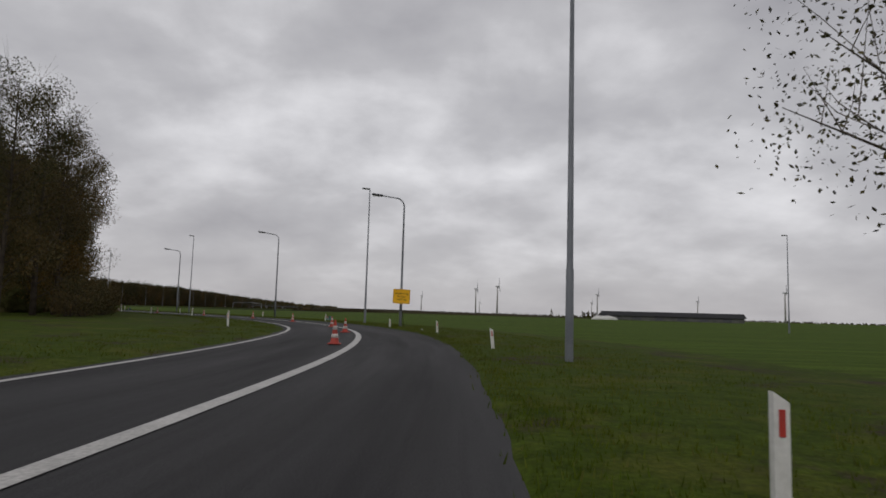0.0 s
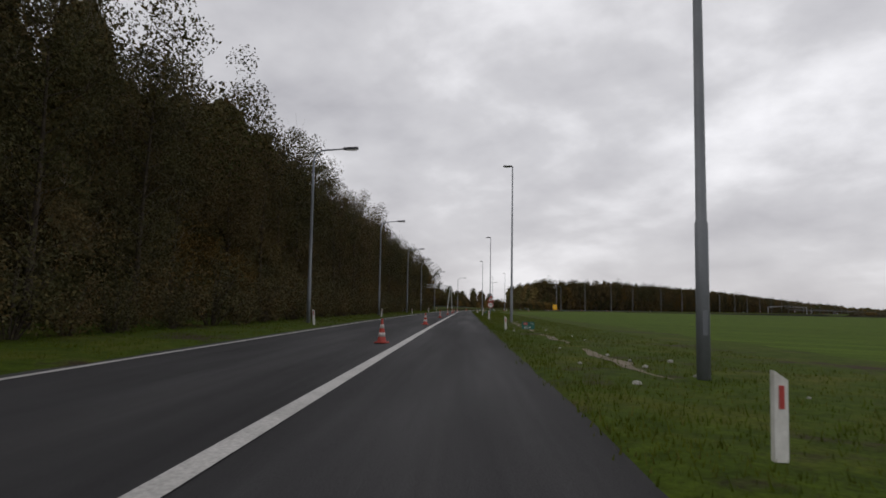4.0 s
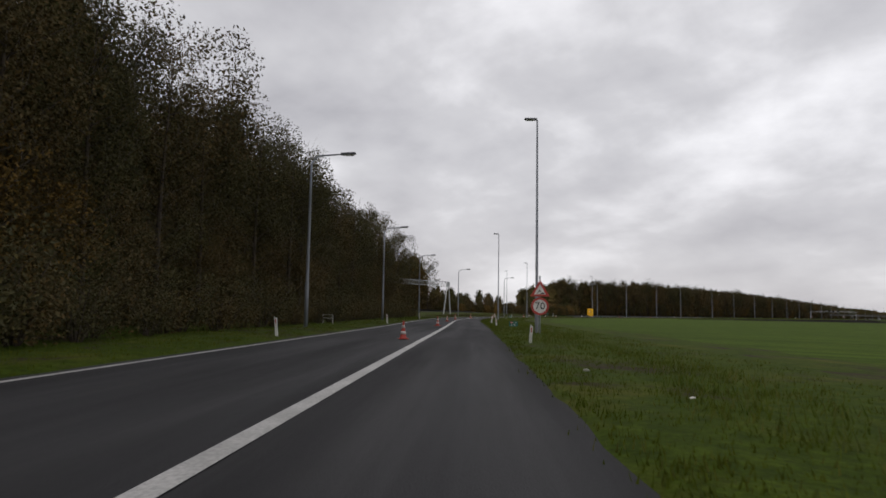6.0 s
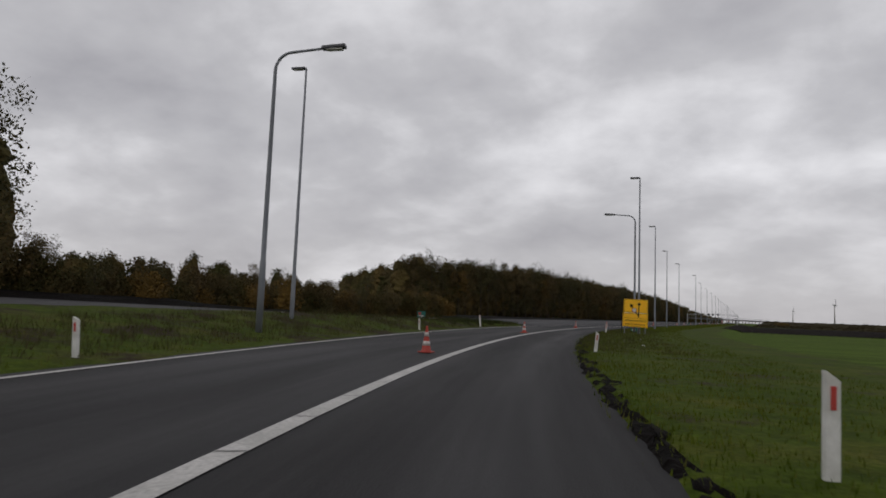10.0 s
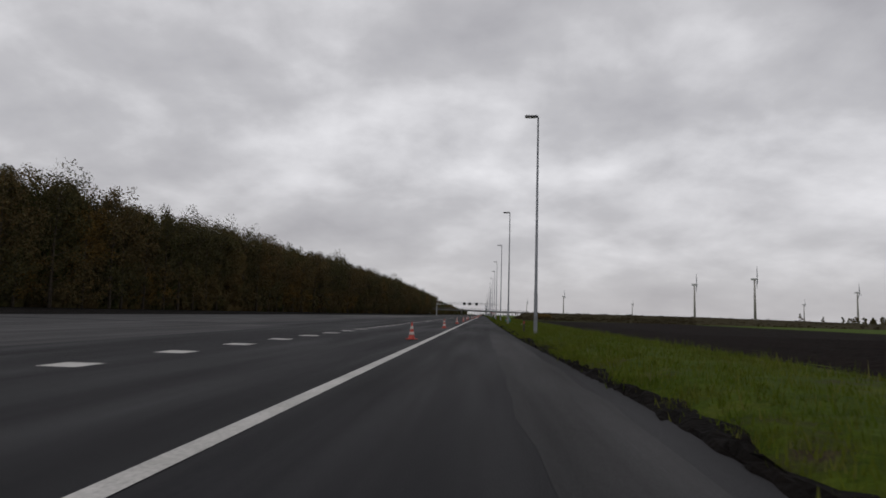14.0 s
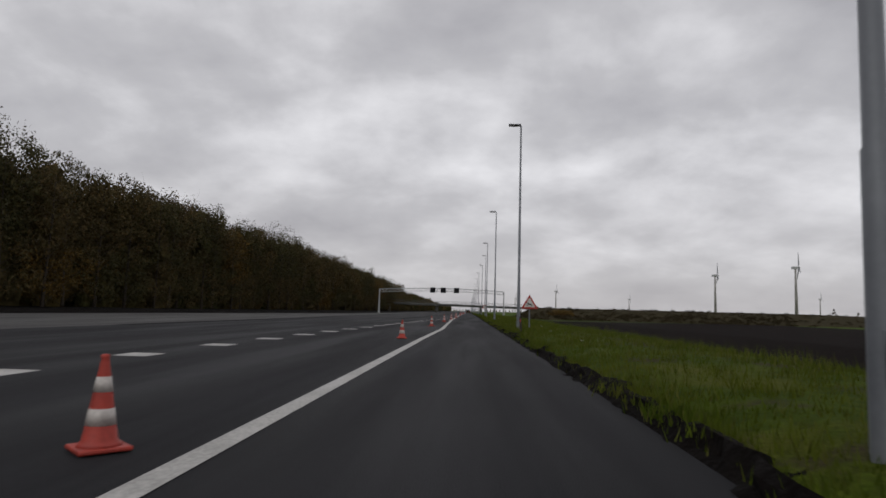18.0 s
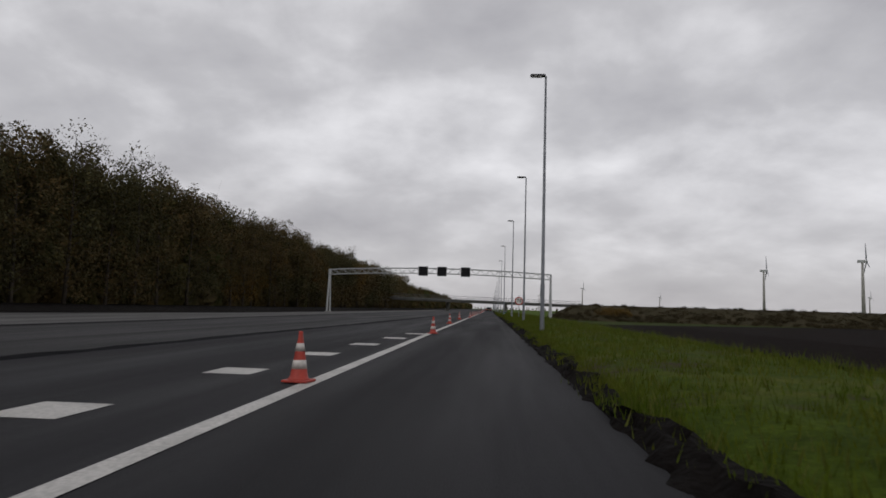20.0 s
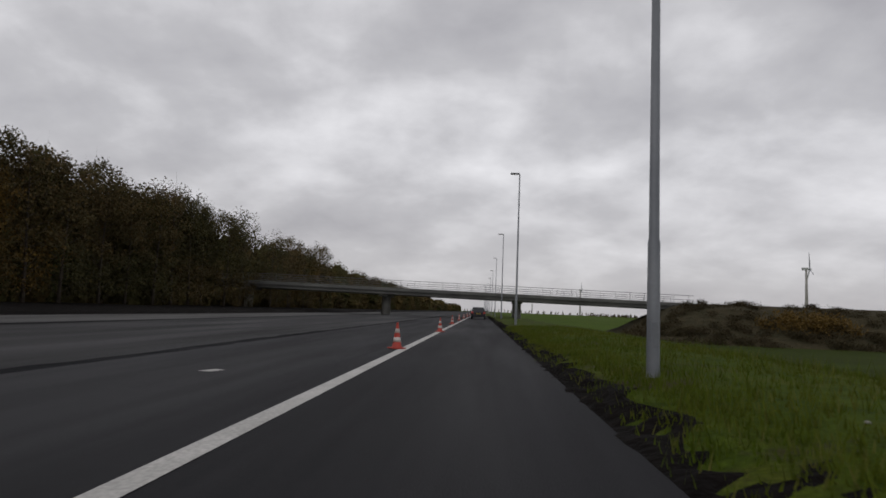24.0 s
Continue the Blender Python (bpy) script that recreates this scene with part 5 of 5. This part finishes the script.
# lamps along the far side of the old motorway, and a power pylon beyond
for i in range(9):
    copy_thing(first, pose(-29.5, -130 - 38 * i, 0.1) @ Matrix.Diagonal((1.25, 1.25, 1.25, 1)))
t = thing("power_pylon", "thin grey lattice power pylon far behind the bushes", "pylon", m=pose(-685, 638, 0, 0, 0, 44) @ Matrix.Diagonal((1.5, 1.5, 1.5, 1)))
H = 31.0
legs = [(-2.6, -2.6), (2.6, -2.6), (2.6, 2.6), (-2.6, 2.6)]
for lx, ly in legs:
    part("leg", tube([(lx, ly, -0.3), (lx * 0.3, ly * 0.3, 20), (lx * 0.12, ly * 0.12, H)], [0.3, 0.26, 0.2], 5), STEEL_DARK, t)
for k in range(8):
    z0, z1 = 2.5 * k, 2.5 * (k + 1)
    a, b = 1 - 0.7 * z0 / 20, 1 - 0.7 * z1 / 20
    for i in range(4):
        p, q = legs[i], legs[(i + 1) % 4]
        part("brace", tube([(p[0] * a, p[1] * a, z0), (q[0] * b, q[1] * b, z1)], [0.14, 0.14], 4), STEEL_DARK, t)
for z, w in ((19.5, 7.5), (23.5, 9.5), (28.0, 6.5)):
    part("cross_arm", joined(tube([(-w, 0, z), (w, 0, z)], [0.24, 0.24], 5), tube([(-w, 0, z), (0, 0, z + 1.6), (w, 0, z)], [0.18, 0.18, 0.18], 4)), STEEL_DARK, t)
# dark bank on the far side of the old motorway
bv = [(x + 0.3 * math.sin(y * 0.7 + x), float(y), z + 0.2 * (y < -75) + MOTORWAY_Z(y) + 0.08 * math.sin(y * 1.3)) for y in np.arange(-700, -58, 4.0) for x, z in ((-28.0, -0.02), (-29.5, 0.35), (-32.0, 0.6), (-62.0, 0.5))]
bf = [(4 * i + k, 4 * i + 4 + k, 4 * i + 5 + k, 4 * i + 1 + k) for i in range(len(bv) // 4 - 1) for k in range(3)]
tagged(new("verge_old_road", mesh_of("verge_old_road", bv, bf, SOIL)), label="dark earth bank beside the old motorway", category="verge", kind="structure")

# scraps of white litter in the verge, and clods along the torn edge
sc = mesh_of("litter", [(-0.07, -0.04, 0.0), (0.06, -0.05, 0.015), (0.08, 0.04, 0.03), (-0.05, 0.05, 0.02), (0.0, 0.0, 0.045)], [(0, 1, 4), (1, 2, 4), (2, 3, 4), (3, 0, 4), (3, 2, 1, 0)], BAND)
for i in range(64):
    s, o = (rg.gauss(482, 5), rg.gauss(5.5, 0.6)) if i < 40 else (rg.uniform(20, 790), rg.uniform(4.2, 7.5))
    k = rg.uniform(0.2, 0.62)
    tagged(new("litter", sc), label="small white scrap of litter in the grass", category="litter", group="litter in the verge").matrix_basis = spot(s, o, verge_z(s, o) + 0.05, rg.uniform(0, 360)) @ Matrix.Diagonal((k, k, k, 1))


def clod_mesh(seed, mat):
    q = random.Random(seed)
    v, f = lathe([(0.10, -0.05), (0.21, 0.0), (0.24, 0.07), (0.17, 0.15), (0.05, 0.18)], 9)
    return mesh_of("clod", [(x * q.uniform(0.7, 1.35), y * q.uniform(0.7, 1.35), z * q.uniform(0.75, 1.3)) for x, y, z in v], f, mat)


clods = [clod_mesh(1, SOIL), clod_mesh(2, SOIL), clod_mesh(3, SOIL), clod_mesh(4, SOIL)]
for i in range(150):
    s = rg.uniform(345, 800) if i < 60 else (rg.uniform(575, 625) if i < 90 else rg.uniform(655, 795))
    k = rg.uniform(0.18, 0.42)
    j = rg.randrange(4)
    ob = tagged(new("clod", clods[j]), label="dark lump of torn earth beside the asphalt", category="clod", group="clods along the road edge")
    ob.matrix_basis = spot(s, RIGHT_EDGE(s) + 0.18 + 0.38 * rg.random(), 0.03, rg.uniform(0, 360)) @ Matrix.Diagonal((k, k * 1.3, k * 0.8, 1))
for q, o in ((708.3, -2.17), (739.3, -2.33), (769.6, -1.97), (687.0, -2.2)):
    part("marking_remnant", mesh_of("marking_remnant", [(-0.14, -0.16, 0), (0.06, -0.2, 0), (0.14, 0.12, 0), (-0.04, 0.18, 0)], [(0, 1, 2, 3)], PAINT), None, motorway, at=spot(q, o, 0.0125))
groove = mesh_of("marking_groove", [(-0.105, -0.04, 0), (0.105, 0.02, 0), (0.105, 0.07, 0), (-0.105, 0.01, 0)], [(0, 1, 2, 3)], WORN_PAINT)
for i in range(36):
    part("marking_groove", groove, None, road, at=spot(272 + 1.55 * i, 0.0, 0.0125))
# ------------------------------------------------------------------ trees
def leaf_cloud(rng, centres, per, size, spread):
    """Many small folded leaves round the given clump centres, as (verts, faces)."""
    n = len(centres) * per
    c = np.repeat(np.array([q[:3] for q in centres]), per, 0)
    rad = np.repeat(np.array([q[3] for q in centres]), per)[:, None]
    d = rng.normal(size=(n, 3))
    d /= np.linalg.norm(d, axis=1, keepdims=True)
    p = c + d * rad * (rng.rand(n, 1) ** 0.38) * spread
    a = rng.normal(size=(n, 3)); a /= np.linalg.norm(a, axis=1, keepdims=True)
    b = np.cross(a, rng.normal(size=(n, 3))); b /= np.linalg.norm(b, axis=1, keepdims=True)
    s = size * (0.5 + rng.rand(n, 1))
    v = np.stack([p - a * s, p + b * s * 0.55, p + a * s, p - b * s * 0.55], 1).reshape(-1, 3)
    f = np.arange(4 * n).reshape(n, 4)
    return v, f


def tree(name, seed, height, crown_w, leafiness, mats, low=0.12, label="", bare_top=0.3, per=230, leaf=0.072, twiggy=4, full_top=True):
    rng = np.random.RandomState(seed)
    t = thing(name, label, "tree", "trees of the wood")
    lean = rng.normal(size=2) * 0.02 * height
    zs = np.linspace(0, 1, 9)
    line = [(lean[0] * z * z + 0.12 * math.sin(5 * z + seed), lean[1] * z * z + 0.12 * math.cos(4 * z + seed), height * z * 0.94 - 0.3) for z in zs]
    r0 = 0.011 * height + 0.05
    part("trunk", tube(line, [r0 * (1 - 0.93 * z ** 0.8) for z in zs], 8), BARK, t, smooth=True)
    limbs, clumps, twigs = [], [], []
    n = int(16 + height * 1.3)
    for i in range(n):
        z = low + (0.97 - low) * (i + rng.rand()) / n
        ang = i * 2.4 + rng.rand()
        reach = crown_w * (0.55 + 0.55 * rng.rand()) * (math.sin(math.pi * min(1, (z - low) / (1 - low) * 0.8 + 0.22)) ** 0.7)
        if full_top:
            reach = crown_w * (0.7 + 0.35 * rng.rand()) * math.sqrt(max(0.05, 1 - max(0.0, (z - 0.55) / 0.47) ** 2))
        k = min(int(z * 8), 7)
        f = z * 8 - k
        base = np.array(line[k]) * (1 - f) + np.array(line[k + 1]) * f
        tip = base + np.array([math.cos(ang) * reach, math.sin(ang) * reach, reach * (0.45 + 0.5 * rng.rand())])
        midp = (base + tip) / 2 + rng.normal(size=3) * 0.12
        limbs.append(tube([base, midp, tip], [0.035 + 0.02 * (1 - z), 0.022, 0.007], 4, cap=False))
        for q in range(twiggy):
            e = midp + (tip - midp) * rng.rand() * 1.1
            w = e + rng.normal(size=3) * 0.5 + np.array([math.cos(ang) * 0.5, math.sin(ang) * 0.5, 0.8 + 0.9 * z])
            twigs.append(tube([e, (e + w) / 2 + rng.normal(size=3) * 0.06, w], [0.012, 0.008, 0.003], 3, cap=False))
        full = leafiness * (1.0 if z < 1 - bare_top else 0.35 + 0.3 * rng.rand())
        for q in range(3):
            if rng.rand() < full:
                e = base + (tip - base) * (0.45 + 0.7 * rng.rand()) + rng.normal(size=3) * 0.35
                clumps.append((*e, 0.8 + 0.8 * rng.rand()))
    tagged(part("limb_work", joined(*limbs), BARK, t), kind="stuff")
    tagged(part("twig_work", joined(*twigs), TWIG, t), kind="stuff")
    half = len(clumps) // 3
    for nm, cl, mt in (("crown", clumps[half:], mats[0]), ("crown_patch", clumps[:half], mats[1])):
        v, f = leaf_cloud(rng, cl, per, leaf, 1.0)
        tagged(part(nm, (v.tolist(), f.tolist()), mt, t), kind="stuff")
    return t


def shrub(seed, mats):
    rng = np.random.RandomState(seed)
    t = thing("shrub", "dense dark undergrowth shrub at the wood's edge", "shrub", "shrubs at the wood's edge")
    stems, clumps = [], []
    for i in range(16):
        a, r = rng.rand() * 6.28, 0.5 + rng.rand() * 0.9
        tip = (math.cos(a) * r, math.sin(a) * r, 0.8 + rng.rand() * 1.6)
        stems.append(tube([(0.1 * math.cos(a), 0.1 * math.sin(a), -0.1), (tip[0] * 0.5, tip[1] * 0.5, tip[2] * 0.6), tip], [0.03, 0.02, 0.006], 4, cap=False))
        clumps.append((*tip, 0.55)); clumps.append((tip[0] * 0.8, tip[1] * 0.8, tip[2] * 0.5, 0.5))
    tagged(part("stem_work", joined(*stems), BARK, t), kind="stuff")
    v, f = leaf_cloud(rng, clumps, 95, 0.048, 1.05)
    tagged(part("foliage", (v.tolist(), f.tolist()), mats[0], t), kind="stuff")
    return t


KINDS = [tree("tree", 21, 19.0, 3.6, 0.95, (LEAF_GREEN, LEAF_OLIVE), 0.07, "tall broadleaf tree with dark green autumn foliage", 0.12),
         tree("tree", 22, 20.5, 3.2, 0.6, (LEAF_OLIVE, LEAF_GREEN), 0.08, "tall half-bare tree with olive-brown leaves and twiggy top", 0.45),
         tree("tree", 23, 17.5, 3.4, 0.95, (LEAF_OLIVE, LEAF_RUST), 0.05, "broadleaf tree with olive and rust-coloured leaves", 0.2),
         tree("tree", 24, 19.5, 3.0, 0.8, (LEAF_GREEN, LEAF_GREEN), 0.10, "slender tree with thin dark green crown", 0.3),
         tree("tree", 25, 15.5, 3.2, 0.95, (LEAF_RUST, LEAF_OLIVE), 0.04, "smaller tree in orange-brown autumn colour", 0.15)]
FAR_KINDS = [tree("tree", 41, 18.0, 3.9, 1.0, (LEAF_OLIVE, LEAF_GREEN), 0.03, "rounded autumn tree in olive brown beside the motorway", 0.1, 52, 0.15, 1, True),
             tree("tree", 42, 19.0, 3.5, 1.0, (LEAF_GREEN, LEAF_OLIVE), 0.03, "rounded tree in dull green beside the motorway", 0.15, 52, 0.15, 1, True),
             tree("tree", 43, 17.5, 3.6, 0.9, (LEAF_OLIVE, LEAF_RUST), 0.04, "autumn tree with brown leaves and twiggy top", 0.3, 48, 0.15, 2, True),
             tree("tree", 44, 16.0, 3.4, 1.0, (LEAF_RUST, LEAF_OLIVE), 0.03, "smaller tree in dull orange beside the motorway", 0.1, 52, 0.15, 1, True)]
copy_thing(FAR_KINDS[3], spot(797, -31.0) @ Matrix.Diagonal((0.72, 0.72, 0.72, 1)))
BUSHES = [shrub(31, (LEAF_OLIVE,)), shrub(32, (LEAF_GREEN,))]
rng = random.Random(9)
spots = []
for row, (off, gap) in enumerate(((-11.6, 5.4), (-15.2, 7.6))):
    s = 38 + row * 2
    while s < 252 - row * 4:
        edge = -4.0 * float(np.clip((95 - s) / 35, 0, 1)) - 2.5 * max(0, (60 - s) / 20)
        spots.append((*at_road(s, off + edge + rng.uniform(-0.8, 0.8))[:2], rng.uniform(0.88, 1.08) * (0.86 if row == 0 else 0.98) * (0.97 if s < 75 else 1.0)))
        s += gap * rng.uniform(0.75, 1.25)
near_count = len(spots)
s = 451
while s < 900:
    if 851 < s < 863:
        s = 864
    spots.append((*at_road(s, WOOD_LINE(s) + rng.uniform(-0.8, 0.8))[:2], rng.uniform(0.84, 1.0) * WOOD_TOP(s) / 16.5))
    s += 4.9 * rng.uniform(0.75, 1.2)
for y in np.arange(-150, -92, 3.4):
    spots.append((-33.5 + rng.uniform(-1, 1), float(y) + rng.uniform(-1, 1), rng.uniform(0.84, 1.0)))
for y in np.arange(-90, -18, 2.6):
    spots.append((-32.5 - 4 * rng.random(), float(y), rng.uniform(0.20, 0.32)))
used = set()
for i, (x, y, k) in enumerate(spots):
    kinds = KINDS if i < near_count else FAR_KINDS
    j = rng.choice((0, 0, 0, 1, 1, 2, 3, 3)) if i > 4 else i
    if i == near_count:
        used = set()
    if i >= near_count:
        j = i - near_count if i - near_count < 4 else rng.choice((0, 0, 0, 1, 1, 1, 2, 2, 3))
    m = pose(x, y, 0.05, 0, 0, rng.uniform(0, 360)) @ Matrix.Diagonal((k, k, k, 1))
    if j not in used:
        used.add(j)
        kinds[j].matrix_basis = m
    else:
        copy_thing(kinds[j], m)
used = set()
for i in range(110):
    s = 40 + i * 1.88
    x, y, _ = at_road(s, -8.6 - 4.0 * float(np.clip((95 - s) / 35, 0, 1)) - 2.5 * max(0, (60 - s) / 20) + rng.uniform(-0.5, 0.5))
    k = rng.uniform(0.6, 1.15)
    m = pose(x, y, 0.05, 0, 0, rng.uniform(0, 360)) @ Matrix.Diagonal((k, k, k, 1))
    j = i % 2
    if j not in used:
        used.add(j)
        BUSHES[j].matrix_basis = m
    else:
        copy_thing(BUSHES[j], m)


# the depth of the woods behind the first rows
def woods(name, label, places, seed, size=0.26, per=34, core=0.0, mat=WOODS, leaves=300, fine=13, vary=(0.55, 0.8)):
    """Loose leaf clumps over the given (x, y, height[, base]); with a core, a lumpy closed mass with leaves all over its open side."""
    rg = np.random.RandomState(seed)
    if not core:
        cl = []
        for x, y, hgt, *base in places:
            z0 = base[0] if base else 0.0
            for q in range(7):
                z = hgt * (0.06 + 0.92 * (q + rg.rand()) / 7)
                w = (0.9 + 0.11 * hgt) * (1.15 - 0.55 * z / hgt)
                cl.append((x + rg.normal() * w * 0.5, y + rg.normal() * w * 0.5, z0 + z, w * 0.85))
        v, f = leaf_cloud(rg, cl, per, size, 1.1)
        return tagged(new(name, mesh_of(name, v.tolist(), f.tolist(), mat)), label=label, category="woods", kind="stuff")
    cv, cf, open_side = [], [], []
    NA, NZ = fine + 1, fine
    for x, y, hgt, *base in places:
        x, y = x + rg.normal() * 0.9, y + rg.normal() * 0.9
        z0, w = (base[0] if base else 0.0), core * (0.9 + 0.11 * hgt) * rg.uniform(0.65, 1.4)
        n0 = len(cv)
        p1, p2 = rg.uniform(0, 6.28, 2)
        tall = hgt * rg.uniform(*vary)
        for q in range(NZ + 1):
            u = 1 - (1 - q / NZ) ** 1.5
            wide = w * min(1.0, 0.8 + u) * math.sqrt(max(0.0, 1 - max(0.0, (u - 0.5) / 0.5) ** 2)) + 0.02
            for k in range(NA):
                a = 6.283 * (k + 0.5 * (q % 2)) / NA
                rr = wide * (1 + 0.32 * math.sin(3 * a + p1 + 4 * u) * math.sin(9 * u + p2)) * rg.uniform(0.82, 1.2)
                if rr * math.cos(a) - 0.35 * rr * math.sin(a) > -0.15 * w or u > 0.7:
                    open_side.append((x + (rr + 0.4) * math.cos(a), y + (rr + 0.4) * math.sin(a), z0 + tall * u + 2.2 * max(0.0, u - 0.5) * rg.rand() * min(1.0, hgt / 10)))
                cv.append((x + rr * math.cos(a), y + rr * math.sin(a), z0 + tall * u - 0.1 + rg.normal() * 0.014 * hgt * (0 < q < NZ)))
        cf += [(n0 + NA * q + k, n0 + NA * q + (k + 1) % NA, n0 + NA * q + NA + (k + 1) % NA, n0 + NA * q + NA + k) for q in range(NZ) for k in range(NA)]
    tagged(new("thicket", mesh_of("thicket", cv, cf, mat)), label="dark inner mass of stems and leaves of the " + name, category="woods", kind="stuff")
    pick = np.array(open_side)[rg.randint(0, len(open_side), len(places) * leaves // 5)]
    v, f = leaf_cloud(rg, [(*p, 0.8) for p in pick], 5, size, 1.0)
    return tagged(new(name, mesh_of(name, v.tolist(), f.tolist(), mat)), label=label, category="woods", kind="stuff")


rg = np.random.RandomState(5)
inner = [(*at_road(s, o + rg.normal())[:2], rg.uniform(15, 18) * (1.25 if s < 222 else 1.05)) for s in np.arange(66, 246, 3.4) for o in (-18.0, -21.5)]
woods("woods", "dark dense interior of the roadside wood", inner, 6, 0.16, core=0.75, leaves=500)
inner = [(*at_road(s, -14.0 + rg.normal() * 0.5 - 4.0 * float(np.clip((95 - s) / 35, 0, 1)))[:2], rg.uniform(7, 11.5)) for s in np.arange(56, 250, 3.0)]
woods("woods", "dense brown undergrowth inside the roadside wood", inner, 26, 0.075, core=0.6, leaves=1100)
rt = np.random.RandomState(61)
tops = [(*at_road(s, o + rt.normal() * 0.8 - 4.0 * float(np.clip((95 - s) / 35, 0, 1)))[:2], rt.uniform(6.0, 8.5), rt.uniform(6.0, 7.5)) for o in (-12.6, -16.0) for s in np.arange(70, 251, 2.0)]
woods("woods", "brown leafy upper branches of the roadside wood", tops, 62, 0.085, 170)
inner = [(*at_road(s, -25.5 + rg.normal())[:2], rg.uniform(14, 18)) for s in np.arange(62, 244, 3.2)]
woods("woods", "dark dense interior of the roadside wood", inner, 16, 0.30, core=0.95, leaves=120)
far = [(*at_road(s, WOOD_LINE(s) - 4.4 + rg.normal() * 0.6)[:2], rg.uniform(1.17, 1.33) * WOOD_TOP(s)) for s in np.arange(450, 852, 2.3)]
far += [(x + rg.normal(), y + rg.normal(), rg.uniform(20, 23)) for x, y in zip(np.linspace(-75, -150, 26), np.linspace(57, 128, 26))]
woods("woods", "long autumn wood beside the motorway", far, 7, 0.16, core=0.72, leaves=900, fine=18, vary=(0.66, 0.78))
tops = [(*at_road(s, WOOD_LINE(s) + o + rt.normal() * 0.8)[:2], rt.uniform(0.30, 0.42) * WOOD_TOP(s), rt.uniform(0.58, 0.68) * WOOD_TOP(s)) for o in (-1.2, -4.0) for s in np.arange(450, 852, 1.9)]
woods("woods", "leafy upper branches of the long autumn wood", tops, 63, 0.125, 95)
far = [(*at_road(s, -37.4 + rg.normal() * 0.6)[:2], rg.uniform(12, 14.5)) for s in np.arange(865, 1180, 4.0)]
far += [(-38.5 + rg.normal(), y, rg.uniform(20, 24)) for y in np.arange(-200, -87, 3.2)]
woods("woods", "autumn wood further along the motorway", far, 27, 0.18, core=0.85, leaves=800, fine=16, vary=(0.62, 0.76))
far = [(*at_road(s, WOOD_LINE(s) - 8.5 + rg.normal())[:2], rg.uniform(1.15, 1.35) * WOOD_TOP(s)) for s in np.arange(454, 1180, 3.0) if abs(s - 856) > 7]
far += [(-42 + rg.normal(), y, rg.uniform(16, 19)) for y in np.arange(-400, -87, 5.0)]
woods("woods", "long autumn wood beside the motorway", far, 17, 0.22, core=0.8, leaves=160, vary=(0.66, 0.78))
back = [(-112 - rg.rand() * 16, y, rg.uniform(13, 16.5)) for y in np.arange(-90, 60, 3.0)]
woods("woods", "brown wood far behind the roadside bushes", back, 28, 0.24, core=0.8, leaves=620)
for half, (mat, tint) in enumerate(((WOODS, "brown"), (LEAF_RUST, "rust-orange"), (WOODS, "yellow-brown"))):
    low = [(-33 - max(0.0, y + 20) * 0.42 - rg.rand() * 9, y, rg.uniform(2.6, 5.0)) for y in np.arange(-90 + 0.8 * half, 46, 2.6)]
    woods("bushes", "low " + tint + " bushes beside the motorway", low, 18 + 20 * half, 0.10, core=0.42, mat=mat, leaves=1500)
beyond = [(-40 - rg.rand() * 14, 775 + 9 * i, rg.uniform(12, 15)) for i in range(90)]
woods("woods", "wood beyond the viaduct", beyond, 8, 0.4, core=1.6, leaves=120)
# brush on the embankment, and tree lines on the horizon
brush = []
for x in np.concatenate([np.arange(18, 130, 0.22), np.arange(130, 400, 1.1)]):
    k = float(np.clip((x - 17.0) / 10.0, 0.0, 1.0) * np.clip(1.0 - (x - 138) / 420, 0.35, 1.0))
    q = rg.rand()
    brush.append((x, 432.5 + 15.5 * q, rg.uniform(0.3, 0.75) * (1 - 0.55 * q), -2.0 + 4.95 * k * q))
woods("brush", "brown brush covering the viaduct's embankment", brush, 9, 0.085, 80, mat=BRUSH_LEAF)
orange = [(38 + rg.normal() * 2.7, 439 + rg.normal() * 1.6, rg.uniform(1.5, 2.6), -0.2) for i in range(26)]
woods("autumn_shrubs", "bright orange-yellow shrubs on the embankment", orange, 19, 0.13, 40, mat=LEAF_RUST)
line = [(200 + 9 * i + rg.normal() * 4, 1500 + rg.normal() * 30, rg.uniform(3, 6)) for i in range(180)] + [(204 + 4 * i + rg.normal() * 3, 1480 + rg.normal() * 30, rg.uniform(2, 4.5)) for i in range(400)]
line += [(-300 + 10 * i, 2300 + rg.normal() * 30, rg.uniform(6, 10)) for i in range(70)]
woods("tree_line", "thin dark line of trees on the horizon", line, 10, 0.9, 14)
clump = [(655 + rg.normal() * 60, 1060 + rg.normal() * 20, rg.uniform(9, 15)) for i in range(70)]
woods("tree_line", "dark clump of trees far across the fields", clump, 64, 0.6, 60)

# a thin tree close beside the start of the slip road
t = tree("roadside_tree", 61, 11.5, 2.9, 0.85, (LEAF_GREEN, LEAF_GREEN), 0.22, "thin roadside tree with sparse hanging leafy branches", 0.3, 110, 0.042)
t.matrix_basis = pose(161.9, -350.9, 0.0, 0, 0, 40)
tagged(t, label="thin roadside tree with sparse hanging leafy branches", category="tree", group="roadside trees")
